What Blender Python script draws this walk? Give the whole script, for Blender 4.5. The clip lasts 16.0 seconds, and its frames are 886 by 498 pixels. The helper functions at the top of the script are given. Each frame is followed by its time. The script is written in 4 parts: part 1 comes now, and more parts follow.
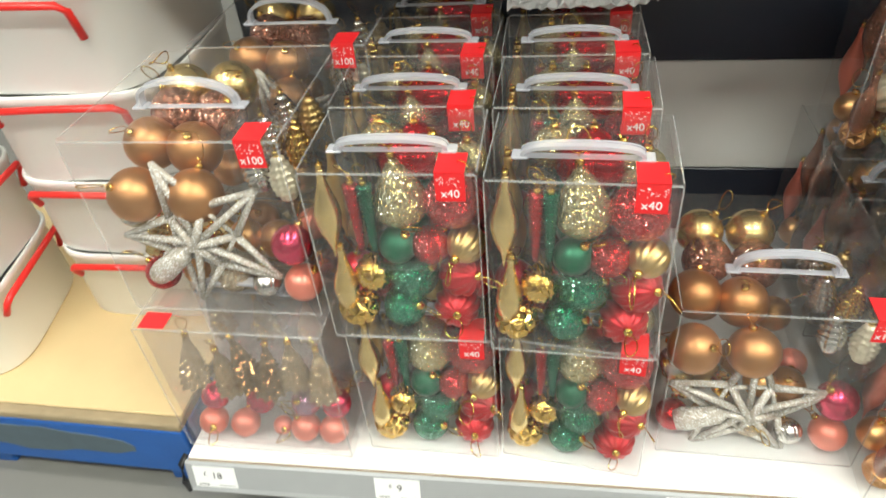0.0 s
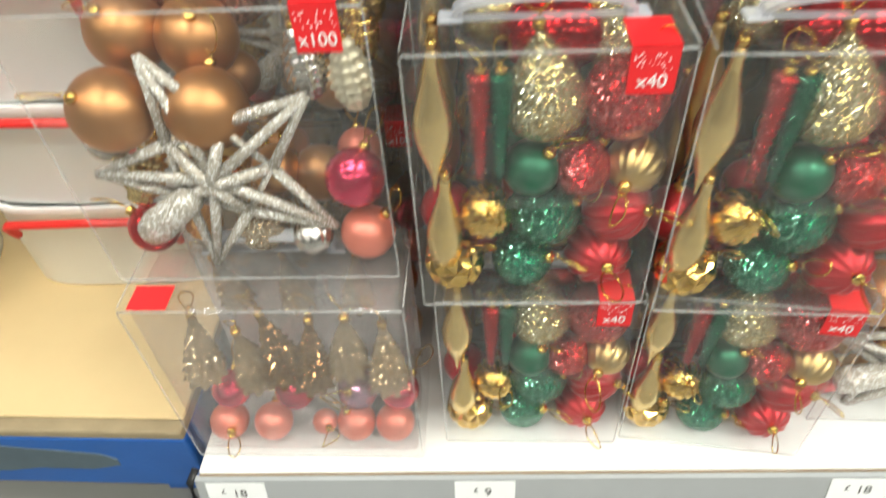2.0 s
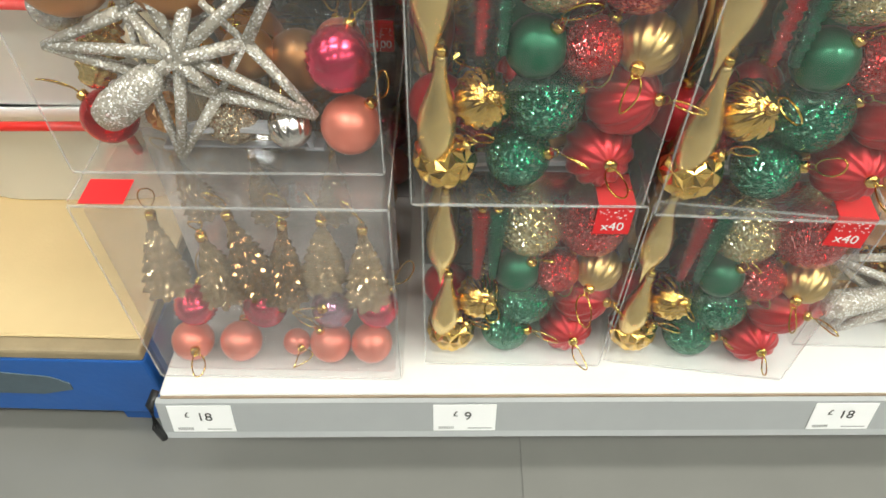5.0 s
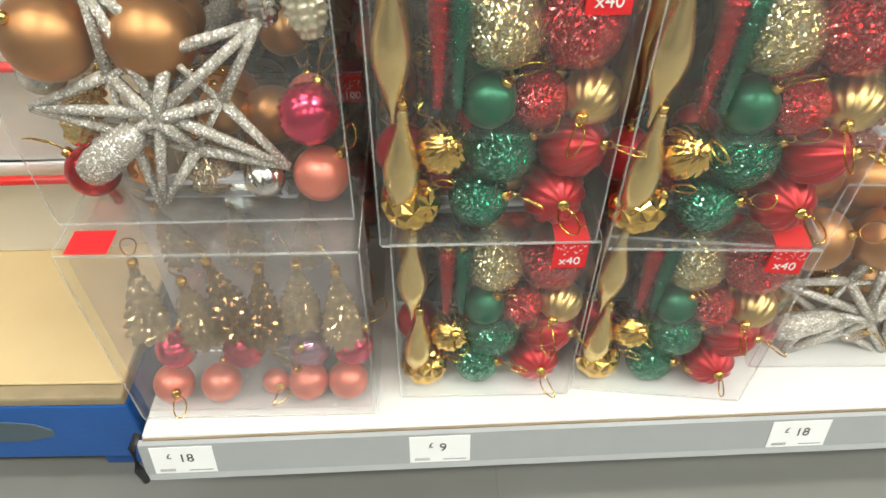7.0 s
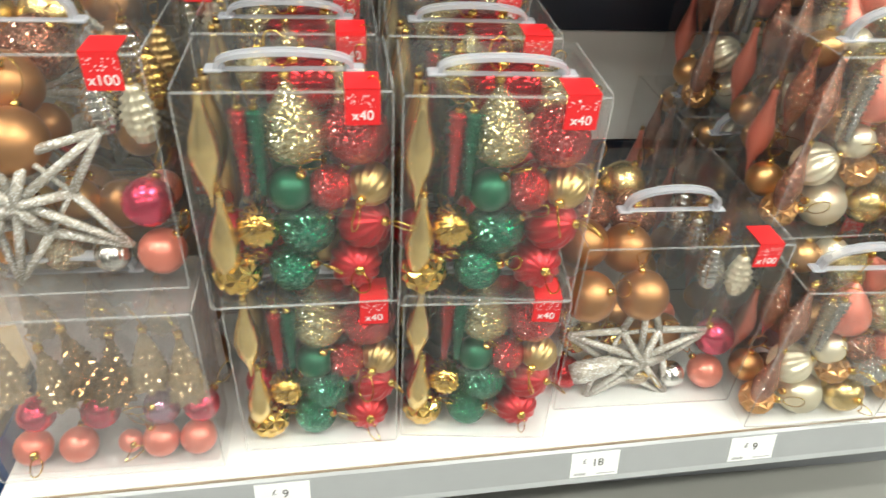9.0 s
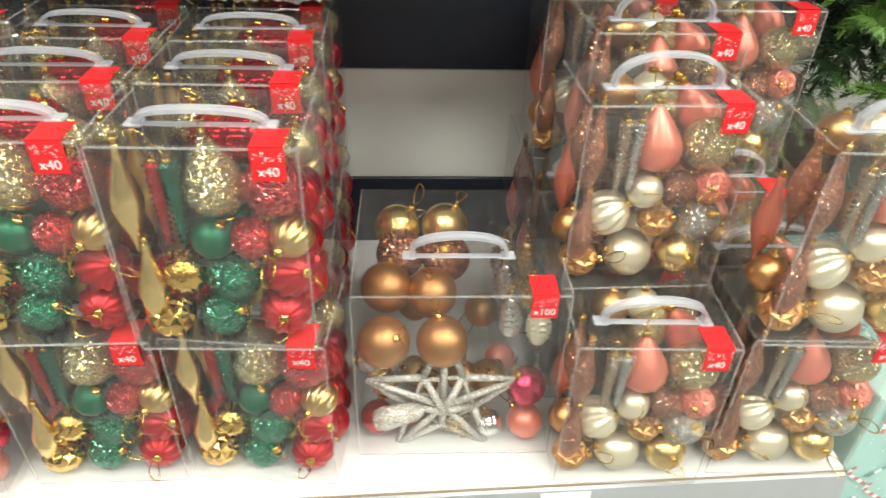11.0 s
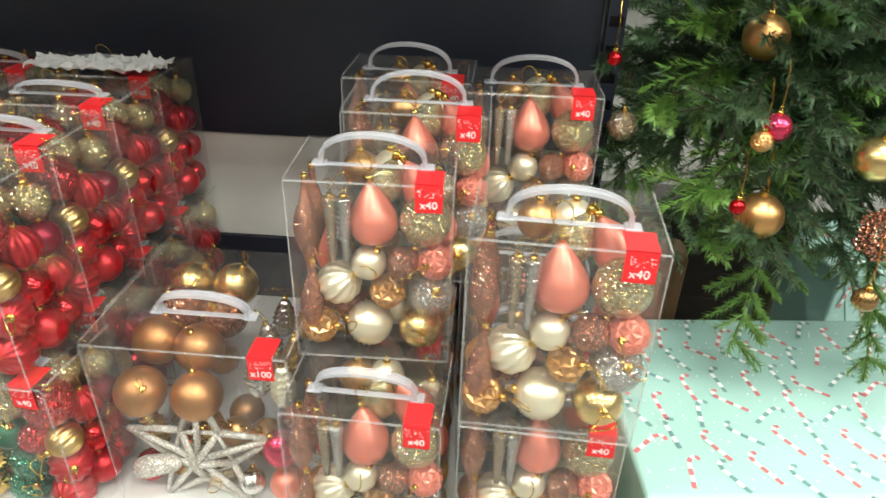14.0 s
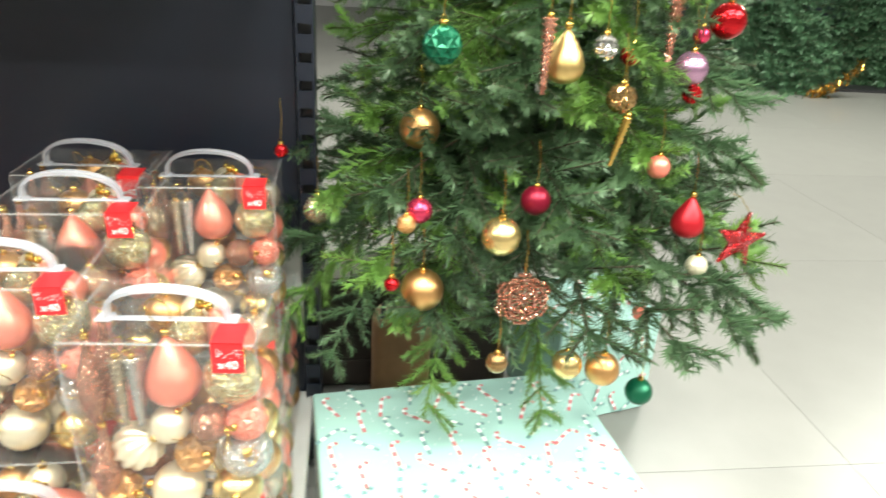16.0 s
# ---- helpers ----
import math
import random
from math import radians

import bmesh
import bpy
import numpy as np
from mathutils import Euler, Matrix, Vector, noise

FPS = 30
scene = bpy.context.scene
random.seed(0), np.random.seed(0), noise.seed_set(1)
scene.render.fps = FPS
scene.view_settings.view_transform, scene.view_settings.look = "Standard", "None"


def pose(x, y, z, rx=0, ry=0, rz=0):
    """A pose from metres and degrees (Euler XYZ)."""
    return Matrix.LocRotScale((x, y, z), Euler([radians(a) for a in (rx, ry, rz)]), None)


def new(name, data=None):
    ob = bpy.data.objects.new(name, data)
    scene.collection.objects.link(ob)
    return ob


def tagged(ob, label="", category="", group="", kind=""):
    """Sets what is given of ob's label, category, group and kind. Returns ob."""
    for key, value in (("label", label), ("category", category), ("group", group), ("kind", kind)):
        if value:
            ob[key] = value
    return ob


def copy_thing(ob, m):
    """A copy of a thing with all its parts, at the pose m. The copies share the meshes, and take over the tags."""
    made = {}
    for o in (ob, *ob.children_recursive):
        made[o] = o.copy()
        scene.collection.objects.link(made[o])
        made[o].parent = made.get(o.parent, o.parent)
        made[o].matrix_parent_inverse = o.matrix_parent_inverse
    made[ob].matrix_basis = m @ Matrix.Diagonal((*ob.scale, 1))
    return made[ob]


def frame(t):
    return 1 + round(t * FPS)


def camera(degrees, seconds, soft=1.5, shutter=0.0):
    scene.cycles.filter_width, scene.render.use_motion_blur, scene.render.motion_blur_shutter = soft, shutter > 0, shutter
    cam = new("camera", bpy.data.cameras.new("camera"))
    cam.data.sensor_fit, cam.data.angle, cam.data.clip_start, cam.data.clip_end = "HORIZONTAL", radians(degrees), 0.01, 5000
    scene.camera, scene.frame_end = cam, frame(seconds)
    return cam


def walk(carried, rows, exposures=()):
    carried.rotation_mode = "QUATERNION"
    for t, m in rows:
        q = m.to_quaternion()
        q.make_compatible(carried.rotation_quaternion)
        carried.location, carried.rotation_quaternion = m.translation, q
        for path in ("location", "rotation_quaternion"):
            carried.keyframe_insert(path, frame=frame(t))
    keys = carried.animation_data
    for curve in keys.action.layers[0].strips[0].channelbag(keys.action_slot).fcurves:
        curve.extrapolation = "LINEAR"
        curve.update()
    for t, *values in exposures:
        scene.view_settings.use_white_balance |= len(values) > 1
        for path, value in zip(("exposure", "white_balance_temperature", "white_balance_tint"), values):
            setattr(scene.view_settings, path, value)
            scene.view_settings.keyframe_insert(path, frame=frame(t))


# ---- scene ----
cam = camera(66.6, 16.0, soft=1.5, shutter=0.5)
METRES, EYE, TILT, LEAN, TURN = 1.9, 1.14, -39.0, 4.6, 8.8
ROWS = [
    (0.0, 0.0, 0.0, 0.0, 0.0, 0.0, -0.0),
    (0.5, -0.0226, 0.0405, 0.0113, -1.74, 0.96, 1.62),
    (1.0, -0.0548, 0.0852, 0.0104, -2.23, -0.02, 2.53),
    (1.5, -0.0737, 0.125, 0.0201, -5.9, -1.49, 4.32),
    (2.0, -0.1007, 0.1515, -0.0035, -5.81, -5.23, 2.47),
    (2.5, -0.1112, 0.1721, -0.0234, -7.39, -8.26, 1.37),
    (3.0, -0.1085, 0.1806, -0.0269, -8.55, -8.67, 0.97),
    (5.5, -0.1134, 0.1735, -0.0393, -9.24, -8.18, 0.87),
    (6.0, -0.1125, 0.1698, -0.0379, -10.12, -7.66, 1.47),
    (6.5, -0.1082, 0.1657, -0.0351, -10.37, -7.26, 2.17),
    (7.0, -0.1095, 0.1539, -0.0337, -10.82, -5.41, 2.45),
    (7.5, -0.109, 0.1275, -0.0431, -11.62, -3.82, 1.41),
    (8.0, -0.0999, 0.1042, -0.05, -12.74, -2.31, 1.55),
    (8.5, -0.0814, 0.0759, -0.0478, -15.06, 1.47, 3.03),
    (9.0, -0.0629, 0.0591, -0.0517, -17.07, 2.14, 4.01),
    (9.5, -0.0312, 0.0493, -0.0481, -18.5, 3.12, 7.1),
    (10.0, 0.0171, 0.0433, -0.0373, -16.75, 3.25, 5.05),
    (12.5, 0.2438, -0.0294, -0.0624, -9.98, 8.34, 2.62),
    (13.0, 0.2664, -0.0396, -0.0551, -9.99, 9.8, 3.51),
    (13.5, 0.3122, -0.0405, -0.0473, -8.45, 9.7, -0.57),
    (14.0, 0.3588, -0.0456, -0.0426, -7.19, 9.23, -2.11),
    (14.5, 0.3917, -0.0624, -0.0503, -5.59, 6.57, -1.02),
    (15.0, 0.4287, -0.0842, -0.0446, -6.94, 10.93, 0.31),
    (15.5, 0.4775, -0.0993, -0.0367, -12.08, 13.72, 3.07),
    (16.0, 0.5094, -0.1071, -0.0322, -17.02, 14.26, 3.62),
]
walk(cam, [(t, pose(0, 0, EYE, TILT, LEAN, TURN) @ pose(METRES * x, METRES * y, METRES * z, 90 + pitch, roll, yaw)) for t, x, y, z, yaw, pitch, roll in ROWS],
     exposures=[(0, -0.42), (1.6, -0.45), (2.5, -0.62), (7.2, -0.64), (9.0, -0.4), (12.0, -0.32), (14.5, -0.34), (15.1, -0.38), (15.5, 0.0), (16.0, 0.38)])
# ---------- world and lights ----------
world = bpy.data.worlds.new("world")
scene.world = world
world.use_nodes = True
world.node_tree.nodes["Background"].inputs[0].default_value = (0.9, 0.95, 1.0, 1)
world.node_tree.nodes["Background"].inputs[1].default_value = 0.1


def ceiling_lamp(x, y, sx, sy, watts):
    data = bpy.data.lights.new("lamp", "AREA")
    data.shape, data.size, data.size_y, data.energy = "RECTANGLE", sx, sy, watts
    data.color = (0.97, 0.985, 0.88)
    ob = new("lamp_light", data)
    ob.location = (x, y, 3.42)


for lx, watts in ((-3.6, 55), (-1.2, 98), (1.2, 112), (3.6, 130), (6.0, 130)):
    for ly, share in ((-3.6, 0.5), (-1.05, 1.0), (0.12, 0.42), (4.2, 0.95)):
        ceiling_lamp(lx, ly, 1.3, 0.3, watts * share)

# ---------- materials ----------
MATS = {}


def nodes_of(name):
    m = bpy.data.materials.new(name)
    m.use_nodes = True
    nt = m.node_tree
    return m, nt, nt.nodes, nt.links, nt.nodes["Principled BSDF"]


def surface(name, col, rough=0.5, metal=0.0, var=0.08, scale=30.0, bump=0.0, bscale=200.0, coat=0.0, col2=None, per_object=0.0):
    """Painted or moulded surface with mottling at two scales and fine relief."""
    m, nt, nd, lk, bs = nodes_of(name)
    tc = nd.new("ShaderNodeTexCoord")
    n1 = nd.new("ShaderNodeTexNoise")
    n1.inputs["Scale"].default_value, n1.inputs["Detail"].default_value = scale, 6
    lk.new(tc.outputs["Object"], n1.inputs["Vector"])
    n2 = nd.new("ShaderNodeTexNoise")
    n2.inputs["Scale"].default_value, n2.inputs["Detail"].default_value = scale / 7, 3
    lk.new(tc.outputs["Object"], n2.inputs["Vector"])
    ramp = nd.new("ShaderNodeMix")
    ramp.data_type = "RGBA"
    lo = col2 or tuple(c * (1 - 2 * var) for c in col)
    hi = col if col2 else tuple(min(1, c * (1 + var)) for c in col)
    ramp.inputs[6].default_value, ramp.inputs[7].default_value = (*lo, 1), (*hi, 1)
    add = nd.new("ShaderNodeMath")
    add.operation = "MULTIPLY_ADD"
    lk.new(n1.outputs[0], add.inputs[0])
    add.inputs[1].default_value = 0.5
    half = nd.new("ShaderNodeMath")
    half.operation = "MULTIPLY"
    lk.new(n2.outputs[0], half.inputs[0])
    half.inputs[1].default_value = 0.5
    lk.new(half.outputs[0], add.inputs[2])
    lk.new(add.outputs[0], ramp.inputs[0])
    out = ramp.outputs[2]
    if per_object:
        oi = nd.new("ShaderNodeObjectInfo")
        hsv = nd.new("ShaderNodeHueSaturation")
        mr = nd.new("ShaderNodeMapRange")
        mr.inputs[3].default_value, mr.inputs[4].default_value = 1 - per_object, 1 + per_object
        lk.new(oi.outputs["Random"], mr.inputs[0])
        lk.new(mr.outputs[0], hsv.inputs["Value"])
        lk.new(out, hsv.inputs["Color"])
        out = hsv.outputs[0]
    lk.new(out, bs.inputs["Base Color"])
    bs.inputs["Roughness"].default_value, bs.inputs["Metallic"].default_value = rough, metal
    bs.inputs["Coat Weight"].default_value = coat
    if bump:
        nb = nd.new("ShaderNodeTexNoise")
        nb.inputs["Scale"].default_value, nb.inputs["Detail"].default_value = bscale, 4
        lk.new(tc.outputs["Object"], nb.inputs["Vector"])
        bp = nd.new("ShaderNodeBump")
        bp.inputs["Strength"].default_value, bp.inputs["Distance"].default_value = bump, 0.002
        lk.new(nb.outputs[0], bp.inputs["Height"])
        lk.new(bp.outputs[0], bs.inputs["Normal"])
    MATS[name] = m
    return m


def glitter(name, col, flake=22.0, rough=0.17, spread=1.3, base=0.8):
    """Fine flakes, each turned its own way, so that single flakes flash; a few have sparkle painted in."""
    m, nt, nd, lk, bs = nodes_of(name)
    tc = nd.new("ShaderNodeTexCoord")
    vo = nd.new("ShaderNodeTexVoronoi")
    vo.inputs["Scale"].default_value = flake
    lk.new(tc.outputs["Object"], vo.inputs["Vector"])
    geo = nd.new("ShaderNodeNewGeometry")
    sub = nd.new("ShaderNodeVectorMath")
    sub.operation = "SUBTRACT"
    lk.new(vo.outputs["Color"], sub.inputs[0])
    sub.inputs[1].default_value = (0.5, 0.5, 0.5)
    mul = nd.new("ShaderNodeVectorMath")
    mul.operation = "SCALE"
    lk.new(sub.outputs[0], mul.inputs[0])
    mul.inputs["Scale"].default_value = spread
    ad = nd.new("ShaderNodeVectorMath")
    lk.new(geo.outputs["Normal"], ad.inputs[0])
    lk.new(mul.outputs[0], ad.inputs[1])
    no = nd.new("ShaderNodeVectorMath")
    no.operation = "NORMALIZE"
    lk.new(ad.outputs[0], no.inputs[0])
    lk.new(no.outputs[0], bs.inputs["Normal"])
    mix = nd.new("ShaderNodeMix")
    mix.data_type = "RGBA"
    mix.inputs[6].default_value = (*[c * 0.72 for c in col], 1)
    mix.inputs[7].default_value = (*[min(1, c * 1.7 + 0.28) for c in col], 1)
    sep = nd.new("ShaderNodeSeparateColor")
    lk.new(vo.outputs["Color"], sep.inputs[0])
    # some random flakes get a whitened base colour, a painted glint
    few = nd.new("ShaderNodeMath")
    few.operation = "GREATER_THAN"
    few.inputs[1].default_value = 0.82
    lk.new(sep.outputs[0], few.inputs[0])
    lk.new(few.outputs[0], mix.inputs[0])
    lk.new(mix.outputs[2], bs.inputs["Base Color"])
    bs.inputs["Metallic"].default_value, bs.inputs["Roughness"].default_value = base, rough
    MATS[name] = m
    return m


def clear_plastic(name, haze, gloss, tint=(1, 1, 1), smear=0.0):
    """Thin clear sheet: see-through with sharp gloss, a little milky haze and handling marks."""
    m, nt, nd, lk, bs = nodes_of(name)
    nd.remove(bs)
    out = nd["Material Output"]
    tr = nd.new("ShaderNodeBsdfTransparent")
    tr.inputs[0].default_value = (*tint, 1)
    df = nd.new("ShaderNodeBsdfDiffuse")
    df.inputs[0].default_value = (0.9, 0.9, 0.9, 1)
    gl = nd.new("ShaderNodeBsdfGlossy")
    gl.inputs["Roughness"].default_value = 0.06
    tc = nd.new("ShaderNodeTexCoord")
    nz = nd.new("ShaderNodeTexNoise")
    nz.inputs["Scale"].default_value, nz.inputs["Detail"].default_value = 9, 5
    lk.new(tc.outputs["Object"], nz.inputs["Vector"])
    bp = nd.new("ShaderNodeBump")
    bp.inputs["Strength"].default_value, bp.inputs["Distance"].default_value = 0.35, 0.01
    lk.new(nz.outputs[0], bp.inputs["Height"])
    lk.new(bp.outputs[0], gl.inputs["Normal"])
    mr = nd.new("ShaderNodeMapRange")
    mr.inputs[1].default_value, mr.inputs[2].default_value = 0.3, 0.75
    mr.inputs[3].default_value, mr.inputs[4].default_value = haze * 0.5, haze * 1.5 + smear
    lk.new(nz.outputs[0], mr.inputs[0])
    m1 = nd.new("ShaderNodeMixShader")
    lk.new(mr.outputs[0], m1.inputs[0])
    lk.new(tr.outputs[0], m1.inputs[1])
    lk.new(df.outputs[0], m1.inputs[2])
    lw = nd.new("ShaderNodeLayerWeight")
    lw.inputs[0].default_value = 0.25
    ma = nd.new("ShaderNodeMath")
    ma.operation = "MULTIPLY_ADD"
    lk.new(lw.outputs["Facing"], ma.inputs[0])
    ma.inputs[1].default_value, ma.inputs[2].default_value = gloss, 0.035
    m2 = nd.new("ShaderNodeMixShader")
    lk.new(ma.outputs[0], m2.inputs[0])
    lk.new(m1.outputs[0], m2.inputs[1])
    lk.new(gl.outputs[0], m2.inputs[2])
    lk.new(m2.outputs[0], out.inputs[0])
    MATS[name] = m
    return m


CASE = clear_plastic("clear_case_plastic", 0.015, 0.18, smear=0.016)
CREASE = clear_plastic("folded_edge_plastic", 0.2, 0.4)
TRAY = clear_plastic("inner_tray_plastic", 0.006, 0.2)
FROST = clear_plastic("milky_divider_plastic", 0.28, 0.2, (1, 0.95, 0.95), 0.1)
# milky tray; its extra haze also paints in the pale reflection on the front
MILKY = clear_plastic("milky_sheen_tray_plastic", 0.06, 0.25, (1, 0.97, 0.97), 0.05)
HANDLE = surface("milky_plastic", (0.66, 0.67, 0.74), 0.28, 0, 0.05, 40, coat=0.3)
HANDLE.node_tree.nodes["Principled BSDF"].inputs["Alpha"].default_value = 0.42
RED_CARD = surface("red_card", (0.78, 0.02, 0.025), 0.45, 0, 0.06, 60)
WHITE_INK = surface("white_ink", (0.85, 0.85, 0.85), 0.5, 0, 0.02)
BLACK_INK = surface("black_ink", (0.03, 0.03, 0.03), 0.5, 0, 0.02)
GREY_INK = surface("grey_ink", (0.3, 0.3, 0.31), 0.5, 0, 0.02)
TAG_PAPER = surface("tag_paper", (0.85, 0.85, 0.86), 0.4, 0, 0.03)
WHITE_PAINT = surface("white_shelf_paint", (0.72, 0.72, 0.71), 0.35, 0, 0.05, 25, 0.05, 300)
RAIL = surface("rail_plastic", (0.36, 0.37, 0.38), 0.25, 0, 0.06, 30, coat=0.3)
RAIL_DARK = surface("rail_groove", (0.25, 0.26, 0.28), 0.35, 0, 0.1)
RUST = surface("worn_edge", (0.3, 0.22, 0.15), 0.7, 0, 0.3, 90)
BLACK_PLASTIC = surface("black_plastic", (0.02, 0.02, 0.022), 0.4, 0, 0.1)
PANEL_GREY = surface("back_panel_grey", (0.6, 0.6, 0.58), 0.45, 0, 0.05, 12, 0.04, 200)
PANEL_NAVY = surface("back_panel_navy", (0.009, 0.013, 0.025), 0.42, 0, 0.2, 6, 0.06, 150)
CARD = surface("brown_card", (0.66, 0.5, 0.27), 0.8, 0, 0.06, 18, 0.15, 260)
BLUE = surface("blue_chipped_paint", (0.012, 0.11, 0.42), 0.5, 0, 0.2, 14, 0.25, 90)
WORN_WOOD = surface("bare_worn_wood", (0.36, 0.28, 0.17), 0.8, 0, 0.25, 40, 0.4, 120)
GREYBLUE = surface("scuffed_grey", (0.09, 0.13, 0.16), 0.6, 0, 0.25, 30, 0.3, 90)
TUB = surface("frosted_white_plastic", (0.86, 0.86, 0.84), 0.4, 0, 0.03, 10)
RED_PLASTIC = surface("red_plastic", (0.8, 0.025, 0.02), 0.35, 0, 0.05)
FLOOR = surface("floor_tile", (0.208, 0.204, 0.192), 0.32, 0, 0.1, 9, 0.05, 60, per_object=0.04)
GROUT = surface("floor_joint", (0.2, 0.197, 0.187), 0.8, 0, 0.1)
WALLPAINT = surface("wall_paint", (0.42, 0.42, 0.42), 0.7, 0, 0.05, 3)
CEIL = surface("ceiling_paint", (0.5, 0.5, 0.5), 0.8, 0, 0.05, 3)
BARK = surface("tree_stem", (0.06, 0.045, 0.025), 0.8, 0, 0.2, 80, 0.3)
NEEDLE = surface("green_needles", (0.115, 0.2, 0.085), 0.45, 0, 0.3, 45, col2=(0.04, 0.095, 0.05), per_object=0.25)
NEEDLE_LIGHT = surface("light_green_needles", (0.2, 0.36, 0.06), 0.45, 0, 0.2, 45, col2=(0.08, 0.2, 0.05), per_object=0.2)
NEEDLE_FAR = surface("far_green_needles", (0.085, 0.19, 0.09), 0.55, 0, 0.3, 30, col2=(0.035, 0.09, 0.045), per_object=0.2)
TEAL_PAPER = surface("teal_gift_wrap", (0.42, 0.68, 0.63), 0.2, 0, 0.05, 8, 0.2, 14, coat=0.35)
STRIPE_RED = surface("red_print", (0.66, 0.2, 0.22), 0.35, 0, 0.05)
STRIPE_DARK = surface("dark_print", (0.16, 0.32, 0.32), 0.35, 0, 0.05)
PRINT_WHITE = surface("white_print", (0.9, 0.92, 0.92), 0.3, 0, 0.02)
DARK_WOOD = surface("dark_wood", (0.035, 0.025, 0.02), 0.6, 0, 0.3, 20, 0.3, 60)
BROWN_PAPER = surface("brown_leatherette", (0.28, 0.15, 0.07), 0.5, 0, 0.3, 20, 0.2)
WHITE_FILM = surface("crumpled_white_film", (0.85, 0.86, 0.88), 0.25, 0, 0.05, 20, 0.5, 40)

GOLD_SHINY = surface("gold_shiny", (0.85, 0.55, 0.14), 0.13, 1, 0.05, 40)
GOLD_MATT = surface("gold_matt", (0.72, 0.5, 0.2), 0.34, 1, 0.05, 60)
GOLD_PEARL = surface("gold_pearl", (0.86, 0.64, 0.28), 0.27, 0.95, 0.05, 60)
CHAMPAGNE = surface("champagne_pearl", (0.9, 0.82, 0.62), 0.3, 0.65, 0.05, 60)
COPPER = surface("copper_matt", (0.72, 0.4, 0.16), 0.35, 0.95, 0.05, 60)
BROWN = surface("brown_pearl", (0.5, 0.24, 0.095), 0.4, 0.85, 0.06, 60)
CORAL = surface("coral_pearl", (0.82, 0.24, 0.17), 0.33, 0.5, 0.05, 60)
PINK = surface("pink_shiny", (0.75, 0.06, 0.14), 0.2, 0.8, 0.08, 60)
RED_MATT = surface("red_matt", (0.52, 0.018, 0.028), 0.32, 0.6, 0.08, 60)
WINE = surface("wine_red_matt", (0.26, 0.008, 0.03), 0.32, 0.6, 0.08, 60)
RED_SHINY = surface("red_shiny", (0.55, 0.012, 0.018), 0.12, 0.8, 0.05, 60)
GREEN_MATT = surface("green_matt", (0.008, 0.14, 0.07), 0.3, 0.5, 0.1, 60)
SILVER = surface("silver_shiny", (0.75, 0.73, 0.7), 0.14, 1, 0.05, 40)
MAUVE = surface("mauve_shiny", (0.5, 0.28, 0.42), 0.22, 0.8, 0.05, 40)
AMBER = surface("amber_glass", (0.42, 0.26, 0.11), 0.12, 0.85, 0.3, 60)
SMOKY = surface("smoky_tree_glass", (0.62, 0.47, 0.27), 0.16, 0.55, 0.4, 7)
SMOKY.node_tree.nodes["Principled BSDF"].inputs["Alpha"].default_value = 0.7
GOLD_GLIT = glitter("gold_glitter", (0.72, 0.57, 0.27))
RED_GLIT = glitter("red_glitter", (0.66, 0.02, 0.025))
GREEN_GLIT = glitter("green_glitter", (0.008, 0.2, 0.11))
SILVER_GLIT = glitter("silver_glitter", (0.68, 0.65, 0.6), 28)
BROWN_GLIT = glitter("copper_glitter", (0.42, 0.17, 0.1))
CHAMP_GLIT = glitter("champagne_glitter", (0.66, 0.48, 0.32))
BEAD_GLIT = glitter("bead_glitter", (0.42, 0.17, 0.1), 700)
FELT_GLIT = glitter("red_star_glitter", (0.6, 0.02, 0.025), 700)
STAR_GLIT = glitter("star_glitter", (0.72, 0.66, 0.57), 700, 0.25, 1.0, 0.3)


# ---------- mesh helpers ----------
def link_mesh(name, me, mat, parent=None, label="", m=None):
    if mat is not None and not me.materials:
        me.materials.append(mat)
    ob = new(name, me)
    if parent is not None:
        ob.parent = parent
    if m is not None:
        ob.matrix_basis = m
    if label:
        ob["label"] = label
    return ob


def mesh_from(bm, smooth=False):
    me = bpy.data.meshes.new("mesh")
    bmesh.ops.recalc_face_normals(bm, faces=bm.faces)
    if smooth:
        for f in bm.faces:
            f.smooth = True
    bm.to_mesh(me)
    bm.free()
    return me


def part(name, bm, material, parent, label="", m=None, smooth=False):
    return link_mesh(name, mesh_from(bm, smooth), material, parent, label, m)


def thing(name, m, label, category, group="", kind=""):
    ob = new(name)
    ob.matrix_basis = m
    return tagged(ob, label, category, group, kind)


def box_bm(x0, x1, y0, y1, z0, z1, bevel=0.0, seg=2, bm=None):
    bm = bm or bmesh.new()
    vs = [bm.verts.new((x, y, z)) for x in (x0, x1) for y in (y0, y1) for z in (z0, z1)]
    fs = [(0, 1, 3, 2), (4, 6, 7, 5), (0, 4, 5, 1), (2, 3, 7, 6), (0, 2, 6, 4), (1, 5, 7, 3)]
    made = [bm.faces.new([vs[i] for i in f]) for f in fs]
    if bevel:
        es = list({e for f in made for e in f.edges})
        bmesh.ops.bevel(bm, geom=es, offset=bevel, segments=seg, affect="EDGES", profile=0.5)
    return bm


